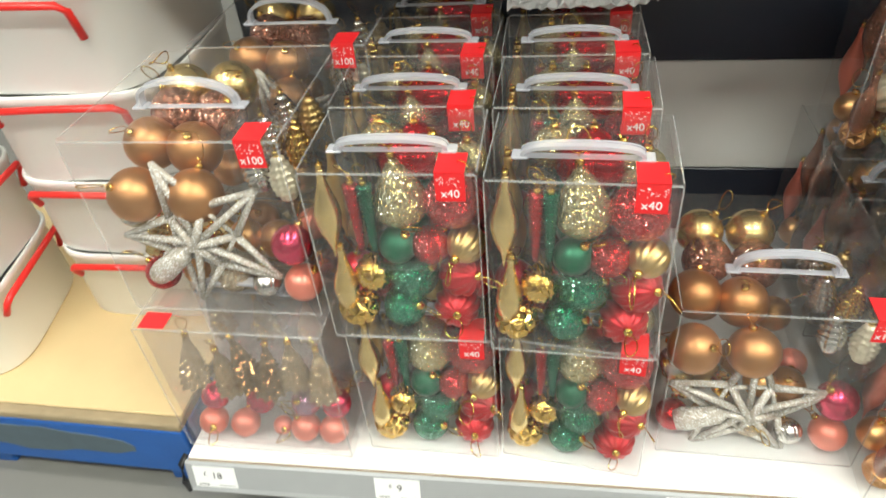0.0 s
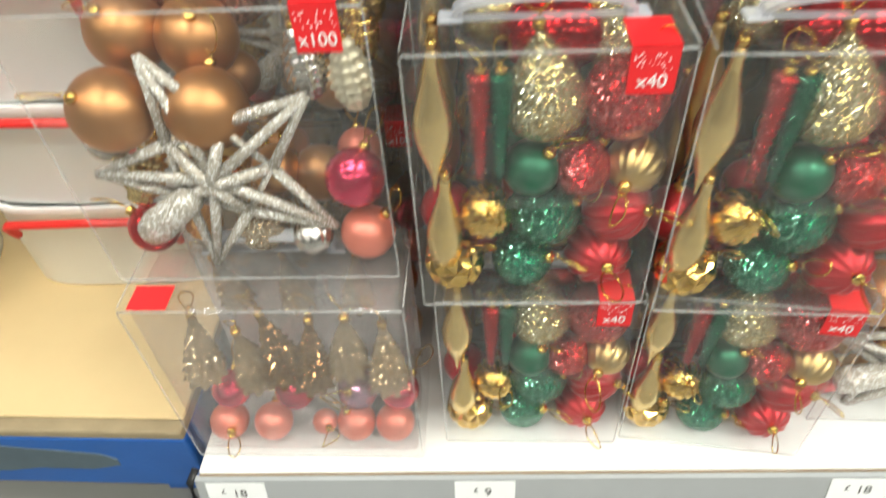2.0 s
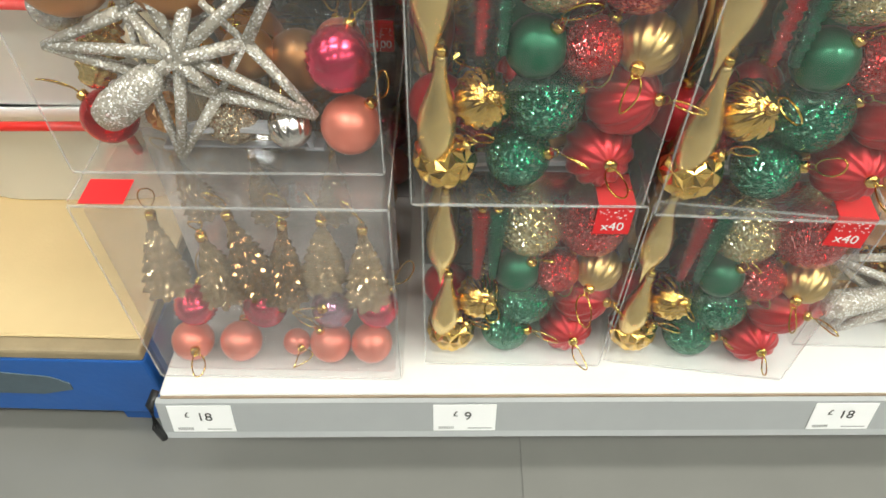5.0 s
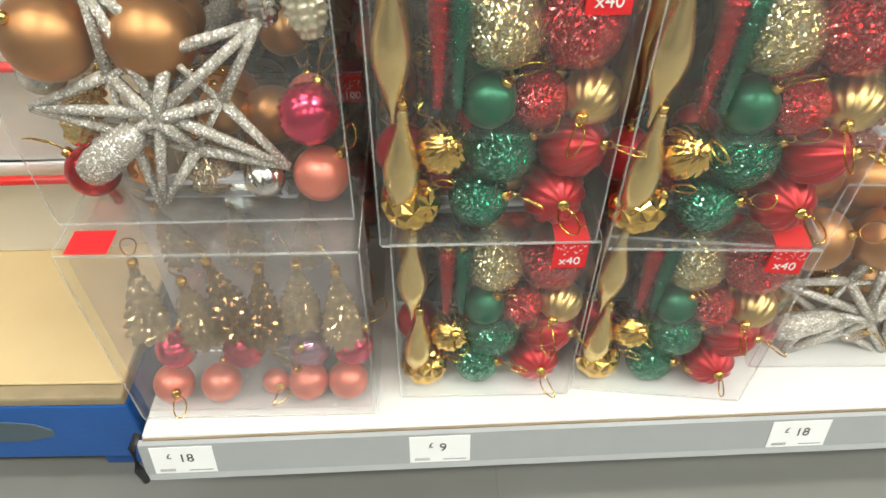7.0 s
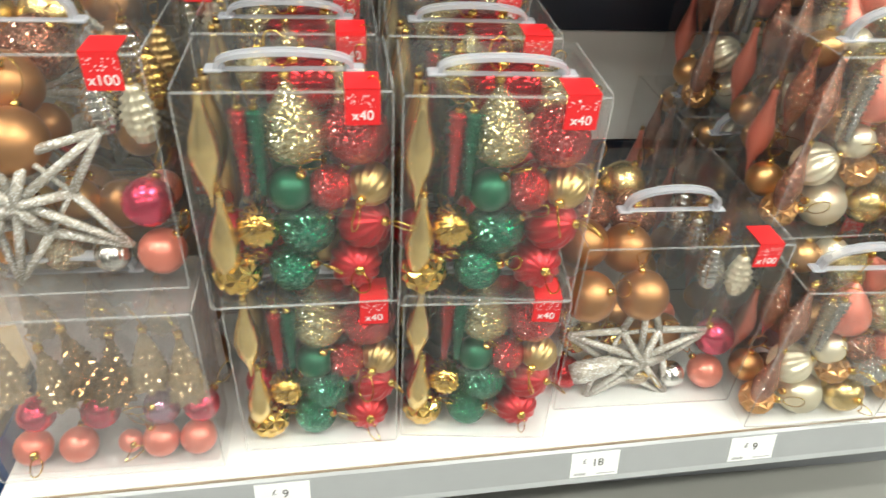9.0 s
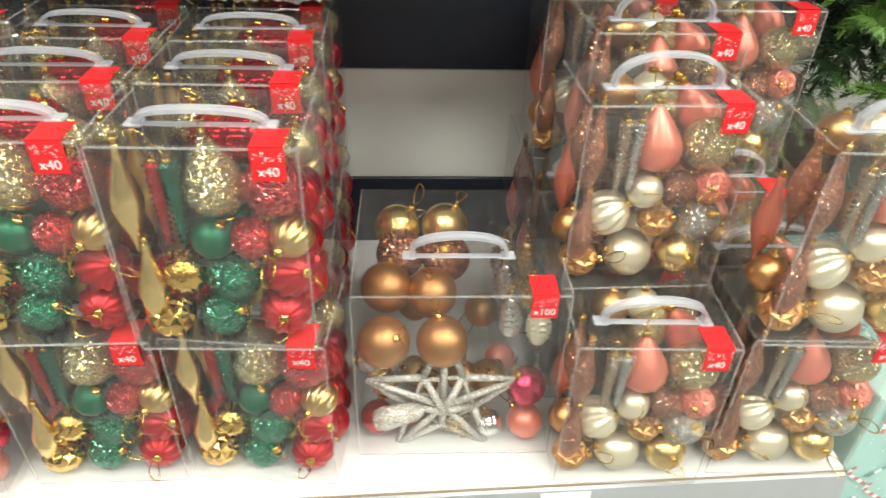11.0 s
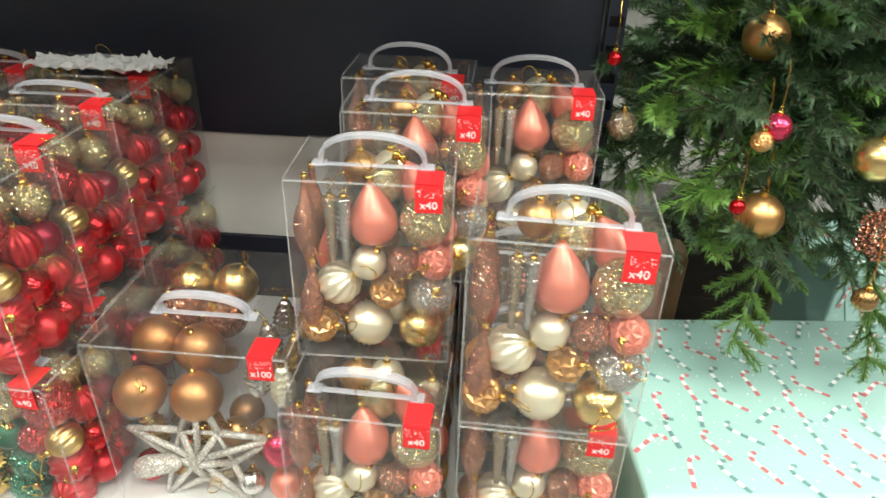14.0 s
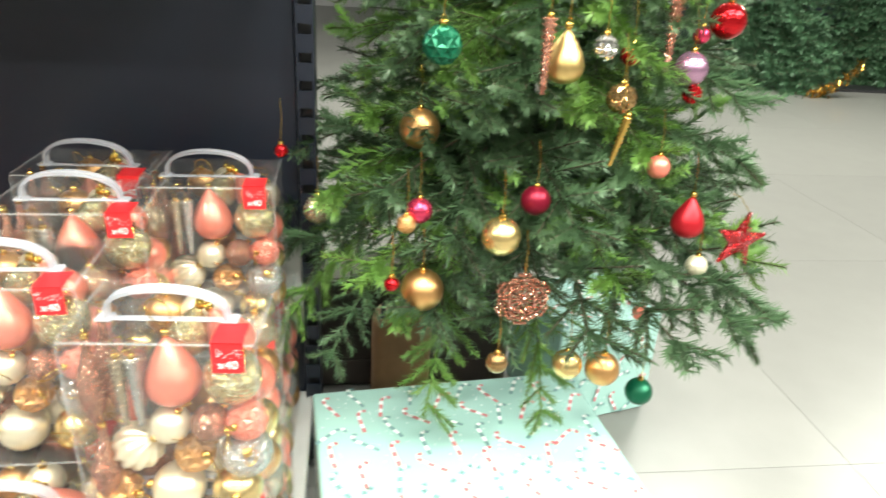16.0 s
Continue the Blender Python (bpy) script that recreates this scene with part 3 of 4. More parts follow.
def box_star(m, label, seed, star_roll, star_v, star_r=0.128, h=LH):
    """Large box: star in front, big brown baubles above, pinecones down one side."""
    random.seed(seed)
    box = thing("bauble_box", m, label, "bauble box", "large boxes of a hundred ornaments")
    case_parts(box, LW, LD, h, "x100", 0.13, 0.04, 0.93, seed=seed)
    part("cone_tray", box_bm(LW * 0.20, LW * 0.48, 0.03, LD - 0.02, h * 0.38, h * 0.985, 0.004, 2), TRAY, box)
    star_topper(box, star_r, Matrix.Translation((-LW * 0.06, 0.034, star_v * h)) @ pose(0, 0, 0, -4, star_roll, 0))
    put = [("ball", BROWN, 0.038, 0.14, 0.05, 0.60), ("ball", BROWN, 0.038, 0.43, 0.055, 0.585), ("ball", BROWN, 0.038, 0.15, 0.12, 0.74), ("ball", BROWN, 0.038, 0.38, 0.115, 0.72),
           ("ball", BROWN_GLIT, 0.037, 0.22, 0.175, 0.81), ("ball", BROWN_GLIT, 0.037, 0.46, 0.17, 0.80), ("ball", GOLD_PEARL, 0.036, 0.20, 0.23, 0.85), ("ball", GOLD_PEARL, 0.036, 0.46, 0.23, 0.86)]
    for s, mt, r, u, y, v in put:
        ornament(box, s, mt, r, (u - 0.5) * LW, y, v * h, random.uniform(-40, 40), random.uniform(-40, 40))
    for k, (mt, u, y, v) in enumerate([(SILVER, 0.76, 0.06, 0.72), (CHAMPAGNE, 0.90, 0.05, 0.70), (SILVER, 0.76, 0.125, 0.76), (GOLD_SHINY, 0.90, 0.12, 0.72),
                                       (SILVER, 0.77, 0.19, 0.76), (GOLD_MATT, 0.9, 0.19, 0.74)]):
        ornament(box, "pinecone", mt, 0.0195, (u - 0.5) * LW, y, v * h, random.uniform(-6, 6), random.uniform(-8, 8))
    low = [("ball", RED_SHINY, 0.026, 0.10, 0.05, 0.10), ("diamond", COPPER, 0.019, 0.27, 0.06, 0.09), ("ball", CHAMP_GLIT, 0.0275, 0.50, 0.05, 0.105), ("ribbed", SILVER, 0.0205, 0.69, 0.035, 0.10),
           ("ball", CORAL, 0.0275, 0.885, 0.035, 0.11), ("ridged", PINK, 0.0285, 0.87, 0.04, 0.34), ("diamond", GOLD_SHINY, 0.02, 0.36, 0.08, 0.25), ("ball", COPPER, 0.025, 0.55, 0.09, 0.25),
           ("pinecone", GOLD_PEARL, 0.021, 0.12, 0.07, 0.30), ("ball", SILVER_GLIT, 0.022, 0.06, 0.06, 0.47), ("ball", BROWN, 0.03, 0.7, 0.1, 0.2), ("ball", GOLD_MATT, 0.026, 0.3, 0.14, 0.12),
           ("ball", CORAL, 0.026, 0.8, 0.17, 0.12), ("ball", BROWN, 0.03, 0.5, 0.17, 0.14), ("ball", CHAMPAGNE, 0.028, 0.12, 0.17, 0.13), ("ball", BROWN, 0.03, 0.3, 0.23, 0.35), ("ball", COPPER, 0.03, 0.7, 0.23, 0.3)]
    for s, mt, r, u, y, v in low:
        ornament(box, s, mt, r, (u - 0.5) * LW, y, v * h, random.uniform(-60, 60), random.uniform(-60, 60))
    return box


def box_trees(m, label, seed):
    """Large box turned round: smoky glass trees above rows of coral baubles."""
    random.seed(seed)
    box = thing("bauble_box", m, label, "bauble box", "large boxes of a hundred ornaments")
    case_parts(box, LW, LD, LH, "x100", 0.13, 0.03, 0.17, plain=True, seed=seed)
    part("tree_tray", box_bm(-LW * 0.47, LW * 0.47, 0.006, 0.1, LH * 0.02, LH * 0.96, 0.004, 2), MILKY, box)
    for k, (u, y, v) in enumerate(((0.14, 0.04, 0.60), (0.33, 0.036, 0.55), (0.46, 0.034, 0.63), (0.585, 0.036, 0.57), (0.73, 0.04, 0.62), (0.88, 0.036, 0.56))):
        ornament(box, "treelet", (SMOKY, AMBER)[k in (2, 3)], 0.0255, (u - 0.5) * LW, y, LH * v, random.uniform(-10, 4), random.uniform(-10, 10))
    for k in range(3):
        ornament(box, "treelet", SMOKY, 0.022, (0.2 + 0.27 * k - 0.5) * LW, 0.12, LH * 0.68, random.uniform(-8, 8), random.uniform(-8, 8))
    part("backing_sheet", box_bm(-LW * 0.46, LW * 0.46, 0.146, 0.1475, LH * 0.04, LH * 0.9), FROST, box, "milky divider sheet")
    for k, u in enumerate((0.13, 0.33, 0.56, 0.70, 0.87)):
        ornament(box, "ball", CORAL, 0.0245 if k != 2 else 0.016, (u - 0.5) * LW, 0.034, 0.0275, random.uniform(-60, 60), random.uniform(-60, 60))
    for k, u in enumerate((0.17, 0.45, 0.72, 0.9)):
        ornament(box, "ridged", (PINK, PINK, MAUVE, PINK)[k], 0.024, (u - 0.5) * LW, 0.05, 0.075, random.uniform(-60, 60), random.uniform(-60, 60))
    for k in range(8):
        ornament(box, "ball", (BROWN, GOLD_MATT, CORAL, COPPER)[k % 4], 0.03, (0.15 + 0.235 * (k % 4) - 0.5) * LW, 0.19, 0.035 + 0.09 * (k // 4))
    return box


# ---------- the large structure ----------
DECK = 0.195
BACK = 1.26


def slab(name, label, mat, x0, x1, y0, y1, z0, z1, bevel=0.0, category=""):
    return tagged(part(name, box_bm(x0, x1, y0, y1, z0, z1, bevel), mat, None), label, category or name.split("_")[0], "", "structure")


floor = slab("floor", "grey shop floor with fine joints", GROUT, -8, 12, -8, 13, -0.12, -0.0012)
slab("ceiling", "plain white shop ceiling", CEIL, -8, 12, -8, 13, 3.5, 3.6)
slab("wall_north", "plain pale shop wall", WALLPAINT, -8.2, 12.2, 13, 13.2, -0.1, 3.6)
slab("wall_south", "plain pale shop wall", WALLPAINT, -8.2, 12.2, -8.2, -8, -0.1, 3.6)
slab("wall_west", "plain pale shop wall", WALLPAINT, -8.2, -8, -8, 13, -0.1, 3.6)
slab("wall_east", "plain pale shop wall", WALLPAINT, 12, 12.2, -8, 13, -0.1, 3.6)

# the front edge of the shelf runs a little askew to the back panel
def skew(x):
    return 0.007 + 0.03 * (x + 0.243)


def skewed(bm, limit=0.62):
    for v in bm.verts:
        if v.co.y < limit:
            v.co.y += skew(v.co.x)
    return bm


# shelf unit
unit = thing("shelf_unit", Matrix.Translation((0, 0, 0)), "white metal shop shelf with grey lower and navy upper back panels", "shelf unit")
part("deck", skewed(box_bm(-0.602, 0.9, 0.578, BACK - 0.012, DECK - 0.03, DECK, 0.004, 2)), WHITE_PAINT, unit, "white painted shelf deck with scuffs")
part("kick_plate", box_bm(-0.59, 0.89, 0.66, 0.675, 0.0, DECK - 0.032), RAIL_DARK, unit)
part("lower_back_panel", box_bm(-0.6, 0.88, BACK - 0.01, BACK + 0.01, 0.352, 0.585, 0.002, 1), PANEL_GREY, unit, "pale grey steel panel")
part("base_back_panel", box_bm(-0.6, 0.88, BACK - 0.009, BACK + 0.01, DECK - 0.02, 0.349, 0.002, 1), PANEL_NAVY, unit, "dark navy steel panel")
part("upper_back_panel", box_bm(-0.6, 0.88, BACK - 0.016, BACK + 0.01, 0.588, 1.9, 0.002, 1), PANEL_NAVY, unit, "dark navy steel panel")
bm = bmesh.new()
box_bm(0.884, 0.888, BACK - 0.04, BACK + 0.04, 0.0, 1.95, bm=bm)
box_bm(0.912, 0.916, BACK - 0.04, BACK + 0.04, 0.0, 1.95, bm=bm)
z = 0.05
while z < 1.9:
    box_bm(0.888, 0.912, BACK - 0.04, BACK - 0.036, z, z + 0.032, bm=bm)
    z += 0.05
part("slotted_post", bm, PANEL_NAVY, unit, "navy upright post with slots")
part("post_core", box_bm(0.8885, 0.9115, BACK - 0.02, BACK + 0.03, 0, 1.94), BLACK_PLASTIC, unit)
part("left_end_post", box_bm(-0.63, -0.605, BACK - 0.04, BACK + 0.04, 0, 1.95, 0.002, 1), PANEL_NAVY, unit)
# unseen deck above the stacks, added to keep lamp light off the back rows
part("shade_deck", box_bm(-0.6, 0.88, 0.68, BACK - 0.018, 1.2, 1.23, 0.004, 2), WHITE_PAINT, unit, "added unseen white deck that shades the back of the shelf")
# ticket rail: a leaning channel along the front edge
bm = bmesh.new()
prof = [(0.577, 0.190), (0.571, 0.186), (0.560, 0.137), (0.556, 0.130), (0.560, 0.126), (0.566, 0.130), (0.577, 0.180)]
ends = []
for x in (-0.606, 0.902):
    ends.append([bm.verts.new((x, y, zz)) for y, zz in prof])
for k in range(len(prof)):
    bm.faces.new((ends[0][k], ends[0][(k + 1) % len(prof)], ends[1][(k + 1) % len(prof)], ends[1][k]))
bm.faces.new(ends[0][::-1])
bm.faces.new(ends[1])
rail = part("ticket_rail", skewed(bm), RAIL, unit, "grey plastic ticket rail")
part("groove", box_bm(-0.604, 0.9, 0, 0.0012, 0, 0.012, bm=None), RAIL_DARK, rail, "", Matrix.Translation((0, 0.5607 + skew(0), 0.1375)) @ pose(0, 0, 0, 0, 0, math.degrees(math.atan(0.03))) @ pose(0, 0, 0, -12.6, 0, 0))
part("worn_edge", skewed(box_bm(-0.6, 0.9, 0.5755, 0.5785, DECK - 0.008, DECK - 0.0035)), RUST, unit, "brown worn line along the deck")
bm = tube_bm([(-0.607, 0.585, 0.192), (-0.612, 0.57, 0.185), (-0.612, 0.560, 0.15), (-0.607, 0.557, 0.128)], 0.005, 8)
part("end_clip", skewed(bm), BLACK_PLASTIC, rail, "black plastic end clip", smooth=True)


def price_tag(x, words):
    m = Matrix.Translation((x, 0.5652 + skew(x), 0.160)) @ pose(0, 0, 0, 0, 0, math.degrees(math.atan(0.03))) @ pose(0, 0, 0, 90 - 12.6, 0, 0)
    tag = thing("price_tag", m, "white paper price tag reading " + words, "price tag", "price tags on the rail")
    part("card", box_bm(-0.0375, 0.0375, -0.0215, 0.0235, 0.0005, 0.0012), TAG_PAPER, tag)
    link_mesh("lettering", word_mesh(words[1:], 0.019), BLACK_INK, tag, "", Matrix.Translation((0.004, 0.004, 0.0015)))
    link_mesh("pound_sign", word_mesh(words[:1], 0.012), BLACK_INK, tag, "", Matrix.Translation((-0.0165 if len(words) > 2 else -0.011, 0.008, 0.0015)))
    bm = bmesh.new()
    for k in range(9):
        box_bm(-0.031 + k * 0.0021, -0.031 + k * 0.0021 + 0.0012, -0.018, -0.0135, 0.0013, 0.0016, bm=bm)
    box_bm(0.004, 0.033, -0.0175, -0.0160, 0.0013, 0.0016, bm=bm)
    part("small_print", bm, GREY_INK, tag)


price_tag(-0.556, "£18")
price_tag(-0.243, "£9")
price_tag(0.211, "£18")
price_tag(0.466, "£9")

# ---------- boxes on the shelf ----------
UP = DECK + BH + 0.003


def at(x, y, z, turn=0.0):
    return Matrix.Translation((x, y, z)) @ pose(0, 0, 0, 0, 0, turn)


RED_LABEL = "clear box of red, green and gold baubles"
CORAL_LABEL = "clear box of coral, gold and champagne baubles"
red_a = box_red(at(-0.196, 0.617, UP, 1), RED_LABEL + ", stacked on another", 1)
red_b = box_red(at(0.021, 0.606, UP, -1.5), RED_LABEL + ", stacked on another", 2)
red_c = box_red(at(-0.187, 0.624, DECK + 0.001, 0.5), RED_LABEL + ", on the white shelf", 3)
red_d = box_red(at(0.028, 0.622, DECK + 0.001, -6), RED_LABEL + ", on the white shelf", 4)
for k in range(1, 4):
    y = 0.617 + 0.16 * k
    copy_thing((red_a, red_b, red_c)[k % 3], at(-0.201 - 0.004 * k, y, UP, (0.8, -1.2, 0.6)[k - 1]))["label"] = RED_LABEL + ", at the stack back"
    copy_thing((red_b, red_c, red_a)[k % 3], at(0.017 - 0.002 * k, y - 0.004, UP, (-1, 1, -0.7)[k - 1]))["label"] = RED_LABEL + ", at the stack back"
    copy_thing(red_c, at(-0.195, y + 0.006, DECK + 0.001, 0))["label"] = RED_LABEL + ", at the shelf back"
    copy_thing(red_d, at(0.018, y + 0.006, DECK + 0.001, 0))["label"] = RED_LABEL + ", at the shelf back"

coral_c1 = box_coral(at(0.550, 0.602, DECK + 0.001, -2), CORAL_LABEL + ", on the white shelf", 11)
coral_d1 = box_coral(at(0.781, 0.612, DECK + 0.001, -2), CORAL_LABEL + ", on the white shelf", 12)
coral_d2 = box_coral(at(0.780, 0.596, UP, -3), CORAL_LABEL + ", stacked on another", 13)
coral_c2 = box_coral(at(0.549, 0.720, UP, 1.5), CORAL_LABEL + ", stacked on others", 14)
for src, x, y, zz, turn in ((coral_d1, 0.588, 0.875, UP + 0.036, 0.5), (coral_c2, 0.555, 1.036, UP + 0.036, -1), (coral_d2, 0.757, 0.992, UP + 0.036, 1),
                            (coral_d1, 0.549, 0.772, DECK + 0.001, 0), (coral_c1, 0.545, 0.930, DECK + 0.001, 0), (coral_d1, 0.545, 1.087, DECK + 0.001, 0),
                            (coral_c1, 0.776, 0.774, DECK + 0.001, 0), (coral_d1, 0.764, 0.931, DECK + 0.001, 0), (coral_c1, 0.764, 1.088, DECK + 0.001, 0)):
    made = copy_thing(src, at(x, y, zz, turn))
    if zz < 0.3 and y > 0.8:
        made.scale.z = 1.133
    made["label"] = CORAL_LABEL + (", at the stack back" if zz > 0.3 else ", at the shelf back")

box_trees(at(-0.4615, 0.599, DECK + 0.001, 0.5), "large clear box of smoky tree ornaments and coral baubles", 21)
star_l = box_star(at(-0.468, 0.638, DECK + LH + 0.0035, 1), "large clear box with a silver star and brown baubles, stacked", 22, -20, 0.40, 0.12)
star_r = box_star(at(0.303, 0.661, DECK + 0.001, -0.5), "large clear box of brown baubles with a silver star", 23, 0, 0.28, 0.118, 0.309)
copy_thing(star_l, at(-0.4615, 0.915, DECK + 0.001))["label"] = "large clear box of ornaments at the back of the shelf"
copy_thing(star_l, at(-0.43, 0.918, DECK + LH + 0.0035))["label"] = "large clear box of ornaments behind another"

# crumpled white film on the rear box
bm = bmesh.new()
random.seed(5)
nx, ny = 26, 10
grid = [[bm.verts.new((-0.115 + 0.23 * i / nx, -0.035 + 0.07 * j / ny, 0.002 + 0.022 * abs(noise.noise(Vector((i * 0.45, j * 0.5, 3)))) + 0.012 * noise.noise(Vector((i * 1.3, j * 1.2, 7))))) for j in range(ny + 1)] for i in range(nx + 1)]
lowest = min(v.co.z for v in bm.verts)
for v in bm.verts:
    v.co.z -= lowest
for i in range(nx):
    for j in range(ny):
        bm.faces.new((grid[i][j], grid[i + 1][j], grid[i + 1][j + 1], grid[i][j + 1]))
film = part("crumpled_film", bm, WHITE_FILM, None, "", at(0.02, 1.10, UP + BH + 0.008, 4))
film.modifiers.new("thickness", "SOLIDIFY").thickness = 0.0012
tagged(film, "crumpled white plastic film lying on a bauble box", "plastic film")

# ---------- pallet with white tubs ----------
pal = thing("display_pallet", at(-1.13, 0.615, 0), "blue chipped wooden pallet topped with brown cardboard", "pallet")
part("front_board", box_bm(-0.5, 0.5, 0, 0.02, 0.075, 0.2, 0.004, 2), BLUE, pal, "blue painted board with bare worn patches")
for x in (-0.45, 0.0, 0.45):
    part("block", box_bm(x - 0.05, x + 0.05, 0.03, 0.13, 0.0, 0.2, 0.004, 1), BLUE, pal)
    part("block", box_bm(x - 0.05, x + 0.05, 0.5, 0.6, 0.0, 0.2, 0.004, 1), BLUE, pal)
part("top_board", box_bm(-0.5, 0.5, 0.0, 0.65, 0.2, 0.218, 0.004, 2), WORN_WOOD, pal, "bare scuffed wooden board")
part("cardboard", box_bm(-0.5, 0.5, 0.018, 0.65, 0.219, 0.225, 0.002, 1), CARD, pal, "clean brown cardboard sheet")
for k, (x0, x1, s) in enumerate(((0.02, 0.36, 0.0), (-0.45, -0.1, 0.01))):
    bm = bmesh.new()
    ring = []
    n = 18
    random.seed(k)
    for i in range(n):
        a = i * math.tau / n
        rr = 1 + 0.25 * random.uniform(-1, 1)
        ring.append(((x0 + x1) / 2 + (x1 - x0) / 2 * rr * math.cos(a), 0.148 + 0.035 * rr * math.sin(a)))
    lo = [bm.verts.new((x, 0.0005, zz)) for x, zz in ring]
    hi = [bm.verts.new((x, -0.0015, zz)) for x, zz in ring]
    bm.faces.new(hi)
    for i in range(n):
        bm.faces.new((lo[i], lo[(i + 1) % n], hi[(i + 1) % n], hi[i]))
    part("scuffed_patch", bm, GREYBLUE if k == 0 else WORN_WOOD, pal)


def tub(m, label):
    """White nesting tub with a rolled rim and a red bail handle across its front."""
    t = thing("storage_tub", m, label, "storage tub", "stacked white tubs")
    bm = bmesh.new()
    w, d, h, n = 0.17, 0.2, 0.163, 40

    def loop(sw, sd, zz):
        out = []
        for k in range(n):
            a = k * math.tau / n
            c, s = math.cos(a), math.sin(a)
            e = 0.42
            out.append(bm.verts.new((sw * math.copysign(abs(c) ** e, c), sd * math.copysign(abs(s) ** e, s), zz)))
        return out
    rings = [loop(w * 0.975, d * 0.975, 0), loop(w * 0.985, d * 0.985, 0.004), loop(w * 0.985, d * 0.985, h - 0.02), loop(w * 1.0, d * 1.0, h - 0.018), loop(w * 1.01, d * 1.01, h - 0.004),
             loop(w * 1.0, d * 1.0, h), loop(w * 0.97, d * 0.97, h - 0.004), loop(w * 0.93, d * 0.93, 0.01)]
    for a, b in zip(rings, rings[1:]):
        for k in range(n):
            bm.faces.new((a[k], a[(k + 1) % n], b[(k + 1) % n], b[k]))
    bm.faces.new(rings[0][::-1])
    bm.faces.new(rings[-1])
    part("tub", bm, TUB, t, smooth=True)
    pts = [(0.115, -d * 1.0, h - 0.07), (0.115, -d * 1.06, h - 0.026), (0.105, -d * 1.09, h - 0.016), (0.0, -d * 1.10, h - 0.014), (-0.105, -d * 1.09, h - 0.016), (-0.115, -d * 1.06, h - 0.026), (-0.115, -d * 1.0, h - 0.05)]
    part("handle", tube_bm(pts, 0.0062, 8), RED_PLASTIC, t, "red plastic handle", smooth=True)
    return t


TUB_LABEL = "frosted white plastic tub with a red handle, stacked"
t0 = tub(at(-0.80, 1.06, 0.226, 2), TUB_LABEL)
for k in range(1, 5):
    copy_thing(t0, at(-0.80 - 0.004 * k, 1.06 + 0.003 * k, 0.226 + 0.1605 * k, 2 + (-1) ** k * 2))
for k in range(0, 3):
    copy_thing(t0, at(-1.207 - 0.003 * k, 0.81, 0.226 + 0.1605 * k, 100 + (-1) ** k * 2))

# ---------- gift boxes ----------


def gift(x0, x1, y0, y1, z1, turn, label, seed, z0=0.001):
    """Box in candy-cane paper: soft edges, folded ends, canes and dots laid on the paper."""
    rnd = random.Random(seed)
    cx, cy = (x0 + x1) / 2, (y0 + y1) / 2
    w, d, h = (x1 - x0) / 2, (y1 - y0) / 2, z1 - z0
    g = thing("gift_box", at(cx, cy, z0, turn), label, "gift box", "wrapped gifts under the tree")
    bm = box_bm(-w, w, -d, d, 0, h, 0.007, 3)
    part("wrapping_paper", bm, TEAL_PAPER, g, "glossy teal paper", smooth=False)
    bm = bmesh.new()
    vs = [bm.verts.new(p) for p in ((-w * 0.96, -d - 0.003, h * 0.99), (w * 0.96, -d - 0.003, h * 0.99), (w * 0.55, -d - 0.003, h * 0.45), (-w * 0.55, -d - 0.003, h * 0.45))]
    f = bm.faces.new(vs)
    r = bmesh.ops.extrude_face_region(bm, geom=[f])
    for v in r["geom"]:
        if isinstance(v, bmesh.types.BMVert):
            v.co.y += 0.003
    part("folded_flap", bm, TEAL_PAPER, g)
    canes = {"red": bmesh.new(), "dark": bmesh.new(), "white": bmesh.new()}

    def stamp(frame_m, u, v, ang, colour):
        m2 = frame_m @ Matrix.Translation((u, v, 0)) @ pose(0, 0, 0, 0, 0, ang) @ Matrix.Scale(2.1, 4)
        pts = [(0, -0.016), (0, -0.010), (0, -0.004), (0, 0.002), (0, 0.008), (0.0015, 0.0125), (0.005, 0.0145), (0.0085, 0.0125)]
        for k, (a, b) in enumerate(zip(pts, pts[1:])):
            bmx = canes[colour if k % 2 == 0 else "white"]
            dx, dy = b[0] - a[0], b[1] - a[1]
            ln = math.hypot(dx, dy)
            nx_, ny_ = -dy / ln * 0.0017, dx / ln * 0.0017
            q = [(a[0] - nx_, a[1] - ny_), (b[0] - nx_, b[1] - ny_), (b[0] + nx_, b[1] + ny_), (a[0] + nx_, a[1] + ny_)]
            bmx.faces.new([bmx.verts.new(m2 @ Vector((qx, qy, 0.0006))) for qx, qy in q])
    top = Matrix.Translation((0, 0, h))
    front = Matrix.Translation((0, -d - 0.0034, h / 2)) @ pose(0, 0, 0, 90, 0, 0)
    for fm, a, b in ((top, w, d), (front, w, h / 2)):
        for i in range(int(a * 2 / 0.056)):
            for j in range(int(b * 2 / 0.07)):
                u, v = -a + 0.025 + i * 0.056 + rnd.uniform(-0.007, 0.007), -b + 0.03 + j * 0.07 + rnd.uniform(-0.008, 0.008) + 0.02 * (i % 2)
                if abs(u) < a - 0.02 and abs(v) < b - 0.02:
                    stamp(fm, u, v, rnd.choice((-50, -28, -10, 8, 30, 52)), "red" if (i + j) % 2 else "dark")
                for _ in range(5):
                    du, dv, s = u + rnd.uniform(-0.03, 0.03), v + rnd.uniform(-0.035, 0.035), rnd.uniform(0.0008, 0.0018)
                    if abs(du) < a - 0.01 and abs(dv) < b - 0.01:
                        canes["white"].faces.new([canes["white"].verts.new(fm @ Vector((du + s * math.cos(q * 1.0472), dv + s * math.sin(q * 1.0472), 0.0004))) for q in range(6)])
